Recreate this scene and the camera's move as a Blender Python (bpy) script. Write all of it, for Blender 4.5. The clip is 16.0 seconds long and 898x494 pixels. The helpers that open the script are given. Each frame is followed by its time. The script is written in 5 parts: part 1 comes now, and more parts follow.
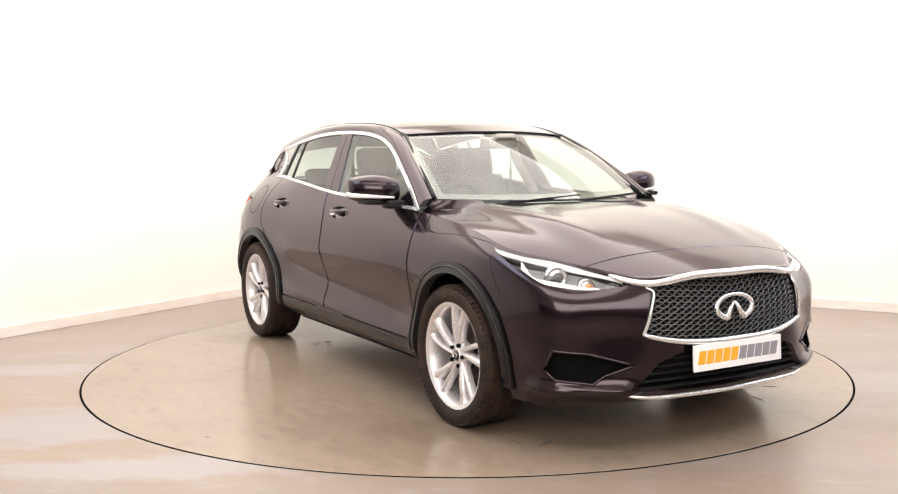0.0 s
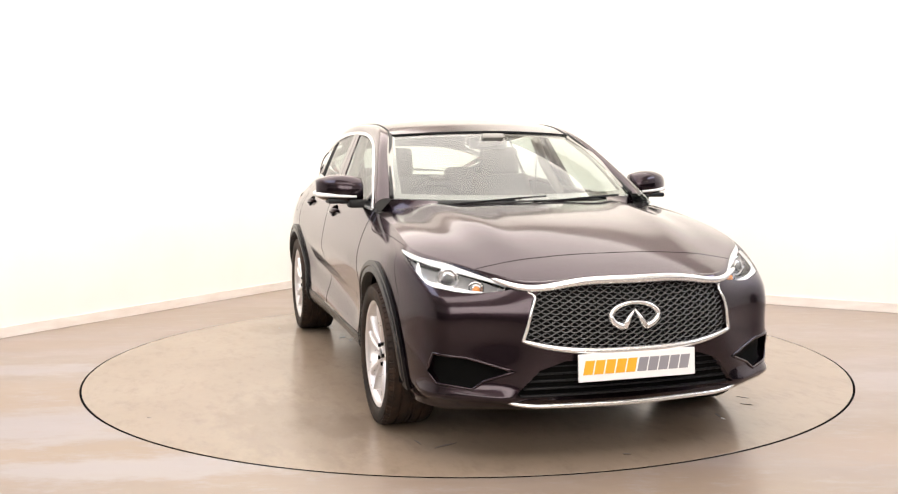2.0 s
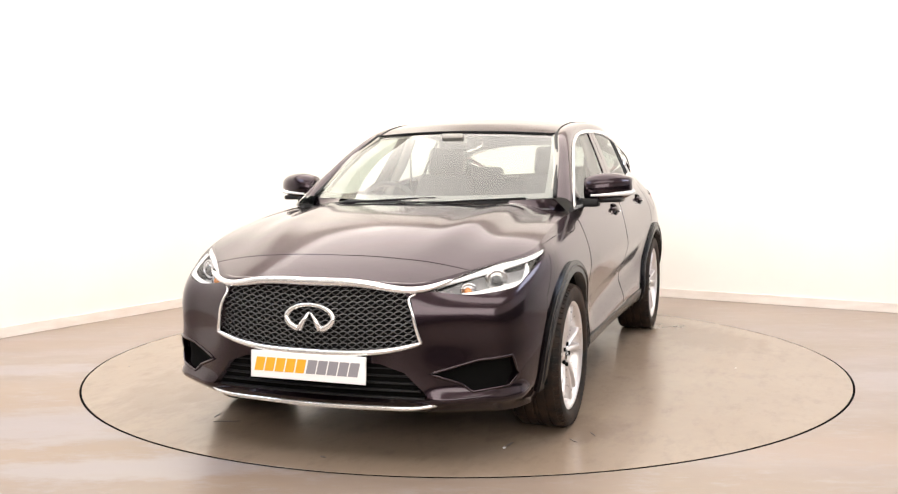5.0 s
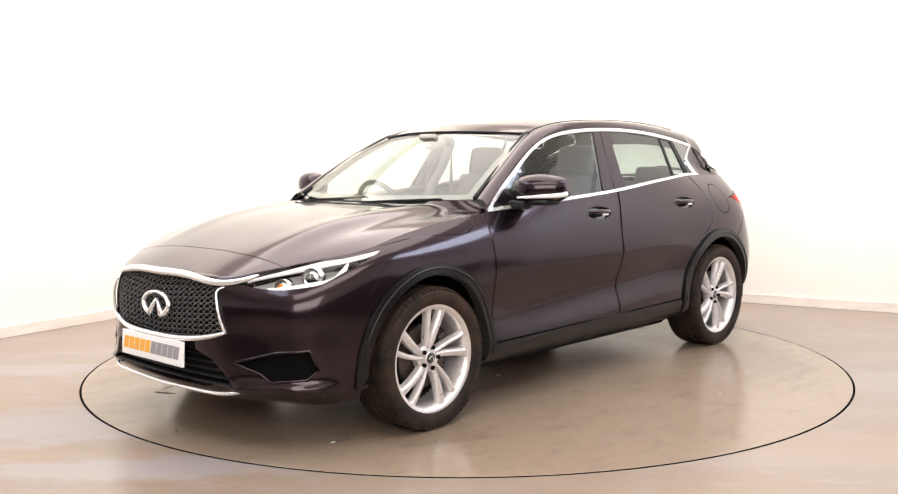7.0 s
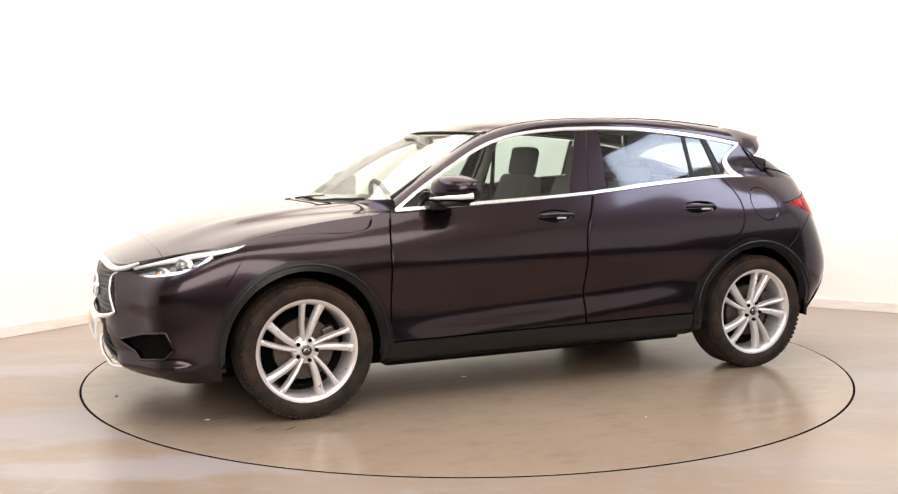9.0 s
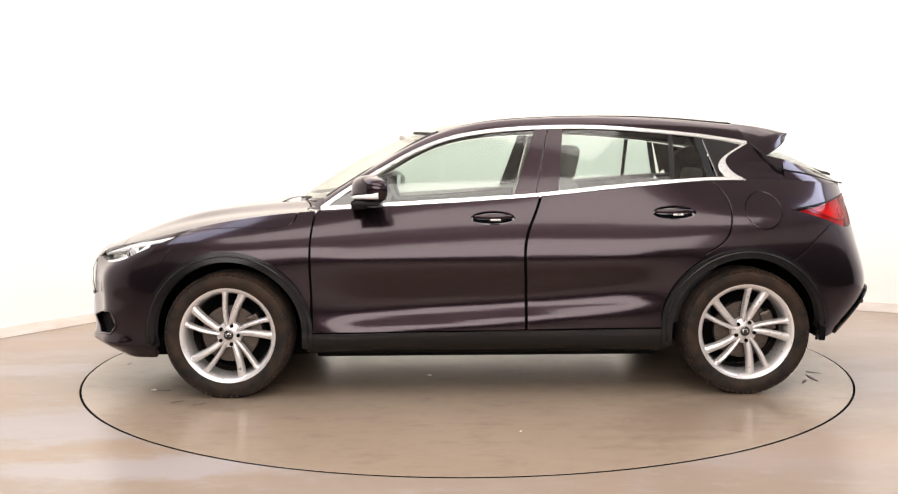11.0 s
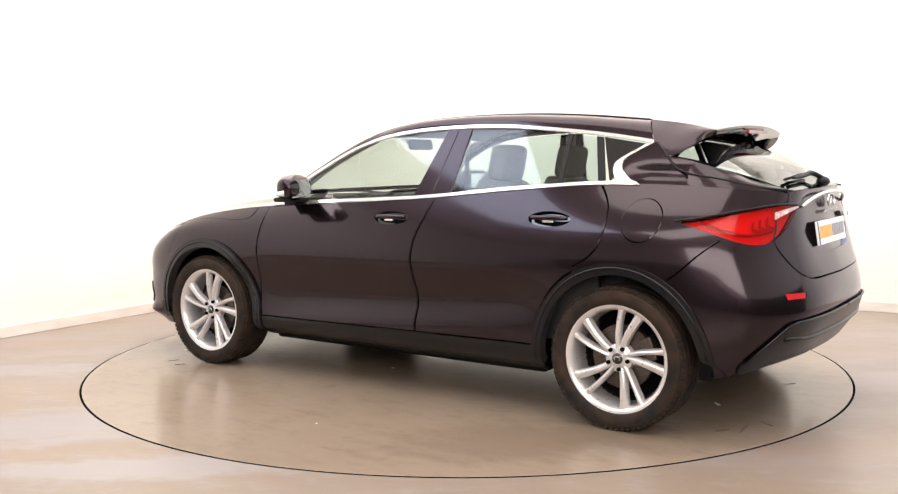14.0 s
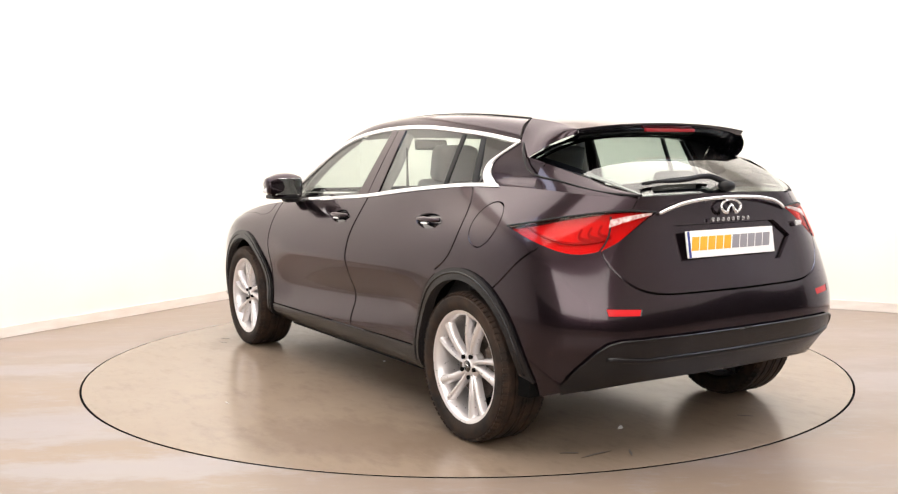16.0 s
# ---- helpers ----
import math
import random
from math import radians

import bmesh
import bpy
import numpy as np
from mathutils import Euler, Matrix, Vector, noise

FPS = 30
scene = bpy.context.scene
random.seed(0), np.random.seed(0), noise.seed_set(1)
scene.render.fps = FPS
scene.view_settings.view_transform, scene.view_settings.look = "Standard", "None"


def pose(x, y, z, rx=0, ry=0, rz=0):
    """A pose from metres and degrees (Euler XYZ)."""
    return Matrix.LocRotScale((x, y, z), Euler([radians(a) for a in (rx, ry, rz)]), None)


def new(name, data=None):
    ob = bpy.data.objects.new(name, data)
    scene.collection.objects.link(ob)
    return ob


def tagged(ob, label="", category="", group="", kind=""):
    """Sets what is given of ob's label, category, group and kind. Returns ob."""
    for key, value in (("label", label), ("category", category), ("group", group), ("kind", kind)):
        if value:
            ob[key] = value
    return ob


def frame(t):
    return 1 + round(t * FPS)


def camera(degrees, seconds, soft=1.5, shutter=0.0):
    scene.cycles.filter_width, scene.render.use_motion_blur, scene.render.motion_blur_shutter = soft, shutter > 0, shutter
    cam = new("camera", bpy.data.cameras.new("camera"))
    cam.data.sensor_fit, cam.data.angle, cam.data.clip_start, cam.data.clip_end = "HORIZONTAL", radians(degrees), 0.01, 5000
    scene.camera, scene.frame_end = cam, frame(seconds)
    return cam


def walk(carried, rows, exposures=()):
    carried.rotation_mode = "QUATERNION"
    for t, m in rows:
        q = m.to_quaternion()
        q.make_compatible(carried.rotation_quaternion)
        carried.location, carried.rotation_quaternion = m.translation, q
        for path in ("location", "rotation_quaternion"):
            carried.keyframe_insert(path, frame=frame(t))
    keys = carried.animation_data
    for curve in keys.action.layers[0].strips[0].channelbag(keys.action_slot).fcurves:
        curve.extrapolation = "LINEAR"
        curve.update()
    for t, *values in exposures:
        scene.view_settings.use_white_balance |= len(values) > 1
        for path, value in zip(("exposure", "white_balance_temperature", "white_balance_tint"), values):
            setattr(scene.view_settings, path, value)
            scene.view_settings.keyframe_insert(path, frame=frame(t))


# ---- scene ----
# ---------------- camera: fixed on a stand beside the turntable ----------------
cam = camera(49.82, 16.0, soft=1.2)
EYE = pose(0.0, -5.916, 1.249, 84.674, 0.434, 0.852)
walk(cam, [(0.0, EYE), (16.0, EYE)], exposures=[(0.0, 0.0), (16.0, 0.0)])

# ---------------- light: dim surroundings and bright lamp panels out of view -------
world = bpy.data.worlds.new("world")
scene.world = world
world.use_nodes = True
world.node_tree.nodes["Background"].inputs["Color"].default_value = (0.9, 0.95, 1.0, 1)
world.node_tree.nodes["Background"].inputs["Strength"].default_value = 0.02

CORNER = (-1.09, 4.26)
CEIL = 3.7


def unseen_lamp(x, y, sx, sy, watts, turn=0.0, tilt=0.0, z=CEIL - 0.06, colour=(1.0, 0.945, 0.885)):
    """A lamp panel out of view, under the ceiling unless z is given; tilt leans its light towards the turned forward
    side.
    """
    data = bpy.data.lights.new("unseen_lamp", "AREA")
    data.shape, data.size, data.size_y = "RECTANGLE", sx, sy
    data.energy, data.color = watts, colour
    ob = new("unseen_lamp", data)
    ob.matrix_world = pose(x, y, z) @ pose(0, 0, 0, 0, 0, turn) @ pose(0, 0, 0, tilt, 0, 0)
    return ob


COOL = (0.70, 0.80, 1.0)
unseen_lamp(0.0, 0.2, 5.0, 4.2, 215, -30)
unseen_lamp(0.3, -3.6, 5.2, 1.8, 140, 0, 10)
# A softbox-like panel added behind the camera, mirrored in the upper doors.
unseen_lamp(-0.1, -6.75, 5.6, 1.8, 180, 0, 62, 2.35)
# Cool panels added out of view for bluish reflections on glass and paint.
unseen_lamp(4.5, -0.9, 1.4, 2.4, 104, -30, 0, colour=COOL)
unseen_lamp(-2.9, -1.9, 1.5, 2.2, 56, -25, 0, colour=COOL)
# Strips added out of view to wash the white walls.
unseen_lamp(-1.75, 1.55, 4.5, 0.3, 80, 58, 50)
unseen_lamp(1.85, 1.45, 4.5, 0.3, 80, -30, 50)


# ---------------- materials ----------------
def material(name, colour, rough=0.5, metal=0.0, coat=0.0, spec=0.5):
    m = bpy.data.materials.new(name)
    m.use_nodes = True
    b = m.node_tree.nodes["Principled BSDF"]
    b.inputs["Base Color"].default_value = (*colour, 1)
    b.inputs["Roughness"].default_value = rough
    b.inputs["Metallic"].default_value = metal
    b.inputs["Coat Weight"].default_value = coat
    b.inputs["Coat Roughness"].default_value = 0.06
    b.inputs["Specular IOR Level"].default_value = spec
    return m


def vary(m, scale, colours, socket="Base Color", detail=5.0, stretch=(1, 1, 1), low=0.3, high=0.7):
    """Noise between two colours, or two values, at a real size, on one socket."""
    nt = m.node_tree
    co = nt.nodes.new("ShaderNodeTexCoord")
    mp = nt.nodes.new("ShaderNodeMapping")
    mp.inputs["Scale"].default_value = stretch
    no = nt.nodes.new("ShaderNodeTexNoise")
    no.inputs["Scale"].default_value, no.inputs["Detail"].default_value = scale, detail
    ra = nt.nodes.new("ShaderNodeValToRGB")
    for e, p, c in zip(ra.color_ramp.elements, (low, high), colours):
        e.position = p
        e.color = (*c, 1) if isinstance(c, tuple) else (c, c, c, 1)
    nt.links.new(co.outputs["Object"], mp.inputs["Vector"])
    nt.links.new(mp.outputs["Vector"], no.inputs["Vector"])
    nt.links.new(no.outputs["Fac"], ra.inputs["Fac"])
    nt.links.new(ra.outputs["Color"], nt.nodes["Principled BSDF"].inputs[socket])
    return ra


def bumpy(m, scale, strength, distance=0.002, detail=4.0):
    nt = m.node_tree
    co = nt.nodes.new("ShaderNodeTexCoord")
    no = nt.nodes.new("ShaderNodeTexNoise")
    no.inputs["Scale"].default_value, no.inputs["Detail"].default_value = scale, detail
    bu = nt.nodes.new("ShaderNodeBump")
    bu.inputs["Strength"].default_value, bu.inputs["Distance"].default_value = strength, distance
    nt.links.new(co.outputs["Object"], no.inputs["Vector"])
    nt.links.new(no.outputs["Fac"], bu.inputs["Height"])
    nt.links.new(bu.outputs["Normal"], nt.nodes["Principled BSDF"].inputs["Normal"])
    return m


def glass(name, colour, rough=0.0):
    m = material(name, colour, rough, 0.0)
    b = m.node_tree.nodes["Principled BSDF"]
    b.inputs["Transmission Weight"].default_value = 1.0
    b.inputs["IOR"].default_value = 1.5
    return m


def pane_glass(name, colour, gloss=0.1, rim=0.85, rough=0.02):
    """Thin tinted pane: straight-through light with a mirror share that grows at grazing angles."""
    m = bpy.data.materials.new(name)
    m.use_nodes = True
    nt = m.node_tree
    nt.nodes.clear()
    out = nt.nodes.new("ShaderNodeOutputMaterial")
    tr = nt.nodes.new("ShaderNodeBsdfTransparent")
    tr.inputs["Color"].default_value = (*colour, 1)
    gl = nt.nodes.new("ShaderNodeBsdfGlossy")
    gl.inputs["Roughness"].default_value = rough
    fr = nt.nodes.new("ShaderNodeLayerWeight")
    fr.inputs["Blend"].default_value = 0.5
    pw = nt.nodes.new("ShaderNodeMath")
    pw.operation, pw.inputs[1].default_value = "POWER", 4.0
    ma = nt.nodes.new("ShaderNodeMath")
    ma.operation, ma.inputs[1].default_value, ma.inputs[2].default_value = "MULTIPLY_ADD", rim, gloss
    nt.links.new(fr.outputs["Facing"], pw.inputs[0])
    nt.links.new(pw.outputs[0], ma.inputs[0])
    mx = nt.nodes.new("ShaderNodeMixShader")
    nt.links.new(ma.outputs[0], mx.inputs["Fac"])
    nt.links.new(tr.outputs["BSDF"], mx.inputs[1])
    nt.links.new(gl.outputs["BSDF"], mx.inputs[2])
    nt.links.new(mx.outputs["Shader"], out.inputs["Surface"])
    return m


PAINT = material("aubergine_metallic_paint", (0.04, 0.027, 0.031), 0.24, 0.9, 1.0)
vary(PAINT, 900, ((0.0150, 0.0094, 0.0122), (0.044, 0.0272, 0.0360)), detail=1.0)
PAINT.node_tree.nodes["Principled BSDF"].inputs["Coat IOR"].default_value = 1.36
PAINT.node_tree.nodes["Principled BSDF"].inputs["Specular Tint"].default_value = (0.60, 0.54, 0.56, 1)
PAINT.node_tree.nodes["Principled BSDF"].inputs["Coat Roughness"].default_value = 0.08
BLACK = material("black_plastic", (0.008, 0.008, 0.009), 0.5, 0.0, 0.0, 0.3)
bumpy(BLACK, 700, 0.2, 0.0005)
CLAD = material("satin_dark_cladding", (0.0060, 0.0052, 0.0066), 0.27, 0.0, 0.0, 0.4)
bumpy(CLAD, 900, 0.12, 0.0004)
PIANO = material("gloss_black_trim", (0.006, 0.006, 0.008), 0.06, 0.0, 1.0)
VOID = material("dark_underbody", (0.003, 0.003, 0.003), 0.9, 0.0, 0.0, 0.1)
CHROME = material("bright_chrome", (0.93, 0.925, 0.92), 0.22, 0.78)
ALLOY = material("silver_alloy", (0.74, 0.71, 0.71), 0.28, 0.6, 0.5)
vary(ALLOY, 60, (0.26, 0.40), "Roughness")
STEEL = material("brake_steel", (0.28, 0.25, 0.23), 0.45, 0.9)
vary(STEEL, 40, ((0.16, 0.14, 0.13), (0.09, 0.065, 0.05)), stretch=(1, 1, 6))
RUBBER = material("tyre_rubber", (0.01, 0.009, 0.009), 0.7, 0.0, 0.0, 0.3)
vary(RUBBER, 14, ((0.006, 0.0055, 0.0053), (0.042, 0.023, 0.014)), detail=8)
bumpy(RUBBER, 240, 0.25, 0.002)
RED = material("red_lamp_lens", (0.62, 0.012, 0.018), 0.3, 0.0, 0.0, 0.3)
PINKLENS = material("pale_pink_lens", (0.62, 0.40, 0.38), 0.2, 0.0, 0.6)
vary(PINKLENS, 90, ((0.42, 0.16, 0.15), (0.75, 0.62, 0.60)), detail=2.0)
REDDARK = material("deep_red_lamp", (0.30, 0.006, 0.012), 0.2, 0.0, 1.0)
REDGLASS = pane_glass("red_lens_cover", (0.95, 0.22, 0.20), 0.022, 0.4)
CLEAR = pane_glass("clear_lens_cover", (0.97, 0.97, 0.97), 0.035, 0.5)
SILVER = material("lamp_reflector", (0.75, 0.75, 0.76), 0.15, 1.0)
HEADBOWL = material("grey_lamp_bowl", (0.5, 0.5, 0.51), 0.3, 0.1, 0.3)
LAMPWHITE = material("white_light_guide", (0.9, 0.9, 0.9), 0.25, 0.0, 0.5)
AMBER = material("amber_bulb", (0.8, 0.28, 0.06), 0.25, 0.0, 0.5)
SCREEN = pane_glass("windscreen_glass", (0.86, 0.90, 0.85), 0.13, 0.5)
SIDEGLASS = pane_glass("side_window_glass", (0.69, 0.78, 0.75), 0.08, 0.7, 0.06)
REARGLASS = pane_glass("rear_window_glass", (0.70, 0.76, 0.72), 0.085)
CLOTH = material("charcoal_cloth", (0.15, 0.14, 0.135), 0.85)
bumpy(CLOTH, 300, 0.12, 0.001)
DASH = material("dashboard_vinyl", (0.03, 0.029, 0.03), 0.6)
bumpy(DASH, 400, 0.3, 0.001)
LINER = material("pale_headliner", (0.42, 0.40, 0.37), 0.9)
bumpy(LINER, 300, 0.3, 0.001)
PLATE = material("white_plate_acrylic", (0.94, 0.94, 0.95), 0.3, 0.0, 0.2)
ORANGE = material("orange_print", (0.93, 0.45, 0.04), 0.3)
GREYPRINT = material("grey_print", (0.30, 0.29, 0.32), 0.3)
BLUE = material("blue_print", (0.03, 0.05, 0.25), 0.3)
MIRROR = material("mirror_glass", (0.9, 0.92, 0.95), 0.02, 1.0)
WALLPAINT = material("white_wall_paint", (0.86, 0.84, 0.80), 0.7)
vary(WALLPAINT, 1.3, ((0.84, 0.82, 0.775), (0.88, 0.865, 0.825)))
bumpy(WALLPAINT, 260, 0.1, 0.001)
BASE = material("white_skirting_paint", (0.80, 0.73, 0.67), 0.45)
vary(BASE, 5, ((0.74, 0.66, 0.60), (0.84, 0.78, 0.73)), stretch=(1, 1, 4))
CEILPAINT = material("ceiling_paint", (0.8, 0.78, 0.74), 0.8)
bumpy(CEILPAINT, 200, 0.1, 0.001)
BACKWALL = material("grey_wall_paint", (0.5, 0.48, 0.46), 0.8)
vary(BACKWALL, 2, ((0.70, 0.68, 0.65), (0.76, 0.74, 0.71)))
# Dark band added to the unseen walls, to darken reflections in the doors.
ADDED_BAND = material("added_dark_band", (0.03, 0.03, 0.03), 0.7)
vary(ADDED_BAND, 2, ((0.024, 0.024, 0.024), (0.036, 0.035, 0.034)))


def floor_material(name, dark, light, patch_tint, rough, grain=(1, 1, 1)):
    m = material(name, light, rough, 0.0, 0.0, 0.5)
    nt = m.node_tree
    b = nt.nodes["Principled BSDF"]
    co = nt.nodes.new("ShaderNodeTexCoord")

    def noisy(scale, stretch, lo, hi, a, c, rot=0.0):
        mp = nt.nodes.new("ShaderNodeMapping")
        mp.inputs["Scale"].default_value = stretch
        mp.inputs["Rotation"].default_value = (0, 0, rot)
        no = nt.nodes.new("ShaderNodeTexNoise")
        no.inputs["Scale"].default_value, no.inputs["Detail"].default_value = scale, 3
        ra = nt.nodes.new("ShaderNodeValToRGB")
        ra.color_ramp.elements[0].position, ra.color_ramp.elements[1].position = lo, hi
        ra.color_ramp.elements[0].color = (*a, 1)
        ra.color_ramp.elements[1].color = (*c, 1)
        nt.links.new(co.outputs["Object"], mp.inputs["Vector"])
        nt.links.new(mp.outputs["Vector"], no.inputs["Vector"])
        nt.links.new(no.outputs["Fac"], ra.inputs["Fac"])
        return ra.outputs["Color"]

    def mixed(mode, fac, a, c):
        mx = nt.nodes.new("ShaderNodeMixRGB")
        mx.blend_type = mode
        mx.inputs["Fac"].default_value = fac
        nt.links.new(a, mx.inputs["Color1"])
        nt.links.new(c, mx.inputs["Color2"])
        return mx.outputs["Color"]

    base = noisy(1.0, grain, *((0.25, 0.75) if grain == (1, 1, 1) else (0.38, 0.60)), dark, light)
    fine = noisy(14, (1, 1, 1), 0.2, 0.8, (0.97, 0.97, 0.97), (1.02, 1.02, 1.02))
    streak = noisy(2.2, (0.6, 2.4, 1), 0.50, 0.72, (1, 1, 1), patch_tint, 0.1)
    spots = noisy(5, (1, 1, 1), 0.4, 0.7, (1, 1, 1), (0.95, 0.94, 0.925))
    c = mixed("MULTIPLY", 1.0, base, fine)
    if grain != (1, 1, 1):
        c = mixed("MULTIPLY", 1.0, mixed("MULTIPLY", 1.0, c, streak), spots)
    nt.links.new(c, b.inputs["Base Color"])
    r = noisy(1.2, (1, 2, 1), 0.2, 0.8, (rough - 0.02,) * 3, (rough + 0.06,) * 3)
    nt.links.new(r, b.inputs["Roughness"])
    return m


def patch_tint(m, x, y, turn, length, width, colour, amount=1.0, seed=0.0):
    """One patch of another tone with a ragged edge, laid over the floor's colour."""
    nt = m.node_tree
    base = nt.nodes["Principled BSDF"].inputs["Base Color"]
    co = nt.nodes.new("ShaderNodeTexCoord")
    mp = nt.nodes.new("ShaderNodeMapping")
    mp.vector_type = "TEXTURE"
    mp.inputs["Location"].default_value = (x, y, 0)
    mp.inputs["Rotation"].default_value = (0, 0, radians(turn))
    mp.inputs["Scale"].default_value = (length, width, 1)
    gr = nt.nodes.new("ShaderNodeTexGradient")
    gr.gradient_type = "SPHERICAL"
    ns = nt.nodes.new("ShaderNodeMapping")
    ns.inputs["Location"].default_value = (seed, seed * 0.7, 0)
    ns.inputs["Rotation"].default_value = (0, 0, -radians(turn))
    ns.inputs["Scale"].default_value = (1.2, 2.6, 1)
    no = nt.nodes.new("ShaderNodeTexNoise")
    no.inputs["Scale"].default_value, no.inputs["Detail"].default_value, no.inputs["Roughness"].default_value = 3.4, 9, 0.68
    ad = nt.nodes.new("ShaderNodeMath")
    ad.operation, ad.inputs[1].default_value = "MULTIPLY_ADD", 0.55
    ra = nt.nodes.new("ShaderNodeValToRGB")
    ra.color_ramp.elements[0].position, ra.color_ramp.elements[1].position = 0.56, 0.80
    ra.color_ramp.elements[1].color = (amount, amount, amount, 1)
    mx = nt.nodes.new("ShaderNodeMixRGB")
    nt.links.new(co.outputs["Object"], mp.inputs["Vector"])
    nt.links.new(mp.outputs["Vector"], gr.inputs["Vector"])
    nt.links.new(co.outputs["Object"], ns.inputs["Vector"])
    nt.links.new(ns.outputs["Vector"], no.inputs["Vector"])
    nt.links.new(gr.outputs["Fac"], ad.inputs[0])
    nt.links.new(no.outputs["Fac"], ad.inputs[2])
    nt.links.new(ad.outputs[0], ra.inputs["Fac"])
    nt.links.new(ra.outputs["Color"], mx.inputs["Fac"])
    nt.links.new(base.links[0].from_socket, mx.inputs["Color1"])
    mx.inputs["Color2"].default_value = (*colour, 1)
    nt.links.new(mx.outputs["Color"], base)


# Tan and lavender streaks and patches: wear and reflected light, both put into colour.
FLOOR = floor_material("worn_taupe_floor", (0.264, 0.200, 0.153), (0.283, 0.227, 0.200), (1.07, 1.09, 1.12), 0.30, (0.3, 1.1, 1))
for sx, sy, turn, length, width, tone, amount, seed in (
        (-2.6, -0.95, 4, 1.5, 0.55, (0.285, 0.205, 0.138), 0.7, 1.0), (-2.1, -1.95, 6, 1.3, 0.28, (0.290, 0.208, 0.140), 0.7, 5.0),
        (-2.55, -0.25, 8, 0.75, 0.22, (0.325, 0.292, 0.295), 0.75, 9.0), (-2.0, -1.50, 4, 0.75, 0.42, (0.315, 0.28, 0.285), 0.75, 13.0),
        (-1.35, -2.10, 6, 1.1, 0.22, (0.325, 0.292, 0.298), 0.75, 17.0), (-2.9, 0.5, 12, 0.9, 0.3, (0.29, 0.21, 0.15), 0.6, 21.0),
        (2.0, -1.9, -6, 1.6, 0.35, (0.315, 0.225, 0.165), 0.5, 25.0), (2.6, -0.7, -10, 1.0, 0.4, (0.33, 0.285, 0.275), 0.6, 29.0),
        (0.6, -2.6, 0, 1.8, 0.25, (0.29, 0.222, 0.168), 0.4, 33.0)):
    patch_tint(FLOOR, sx, sy, turn, length, width, tone, amount, seed)
TABLE = floor_material("turntable_floor", (0.275, 0.207, 0.153), (0.312, 0.242, 0.184), (0.96, 0.95, 0.94), 0.20)
# Darker brown patches on the turntable, four of them where the wheels stand.
for sx, sy, turn, length, width, tone, amount, seed in (
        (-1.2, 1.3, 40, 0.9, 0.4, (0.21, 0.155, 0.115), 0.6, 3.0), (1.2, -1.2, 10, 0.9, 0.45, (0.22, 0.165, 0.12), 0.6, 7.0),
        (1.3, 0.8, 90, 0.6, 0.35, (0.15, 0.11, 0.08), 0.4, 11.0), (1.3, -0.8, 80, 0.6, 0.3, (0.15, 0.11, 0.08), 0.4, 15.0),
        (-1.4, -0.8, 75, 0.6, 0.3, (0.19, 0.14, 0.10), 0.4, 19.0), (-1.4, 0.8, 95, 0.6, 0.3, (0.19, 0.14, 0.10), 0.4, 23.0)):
    patch_tint(TABLE, sx, sy, turn, length, width, tone, amount, seed)


# ---------------- mesh tools ----------------
def mesh_object(name, verts, faces, mat, parent=None, label="", normals=None, smooth=True):
    me = bpy.data.meshes.new(name)
    me.from_pydata([tuple(v) for v in verts], [], faces)
    me.materials.append(mat)
    if smooth:
        me.polygons.foreach_set("use_smooth", [True] * len(me.polygons))
    me.update()
    if normals is not None:
        me.normals_split_custom_set_from_vertices([tuple(n) for n in normals])
    ob = new(name, me)
    if parent is not None:
        ob.parent = parent
    if label:
        tagged(ob, label)
    return ob


def part(name, bm, mat, parent=None, label="", smooth=False, angle=None):
    me = bpy.data.meshes.new(name)
    bmesh.ops.recalc_face_normals(bm, faces=bm.faces)
    if smooth:
        for f in bm.faces:
            f.smooth = True
        if angle:
            for e in bm.edges:
                if len(e.link_faces) == 2 and e.calc_face_angle() > radians(angle):
                    e.smooth = False
    bm.to_mesh(me)
    bm.free()
    me.materials.append(mat)
    ob = new(name, me)
    if parent is not None:
        ob.parent = parent
    if label:
        tagged(ob, label)
    return ob


def box(bm, x0, x1, y0, y1, z0, z1, m=None, bevel=0.0, segments=2):
    r = bmesh.ops.create_cube(bm, size=1)
    vs = r["verts"]
    for v in vs:
        v.co = Vector(((x0 + x1) / 2 + v.co.x * (x1 - x0), (y0 + y1) / 2 + v.co.y * (y1 - y0), (z0 + z1) / 2 + v.co.z * (z1 - z0)))
    if bevel:
        es = list({e for v in vs for e in v.link_edges})
        r2 = bmesh.ops.bevel(bm, geom=es, offset=bevel, segments=segments, affect="EDGES", profile=0.6)
        vs = list({v for f in r2["faces"] for v in f.verts} | {v for v in vs if v.is_valid})
    if m is not None:
        bmesh.ops.transform(bm, matrix=m, verts=vs)
    return vs


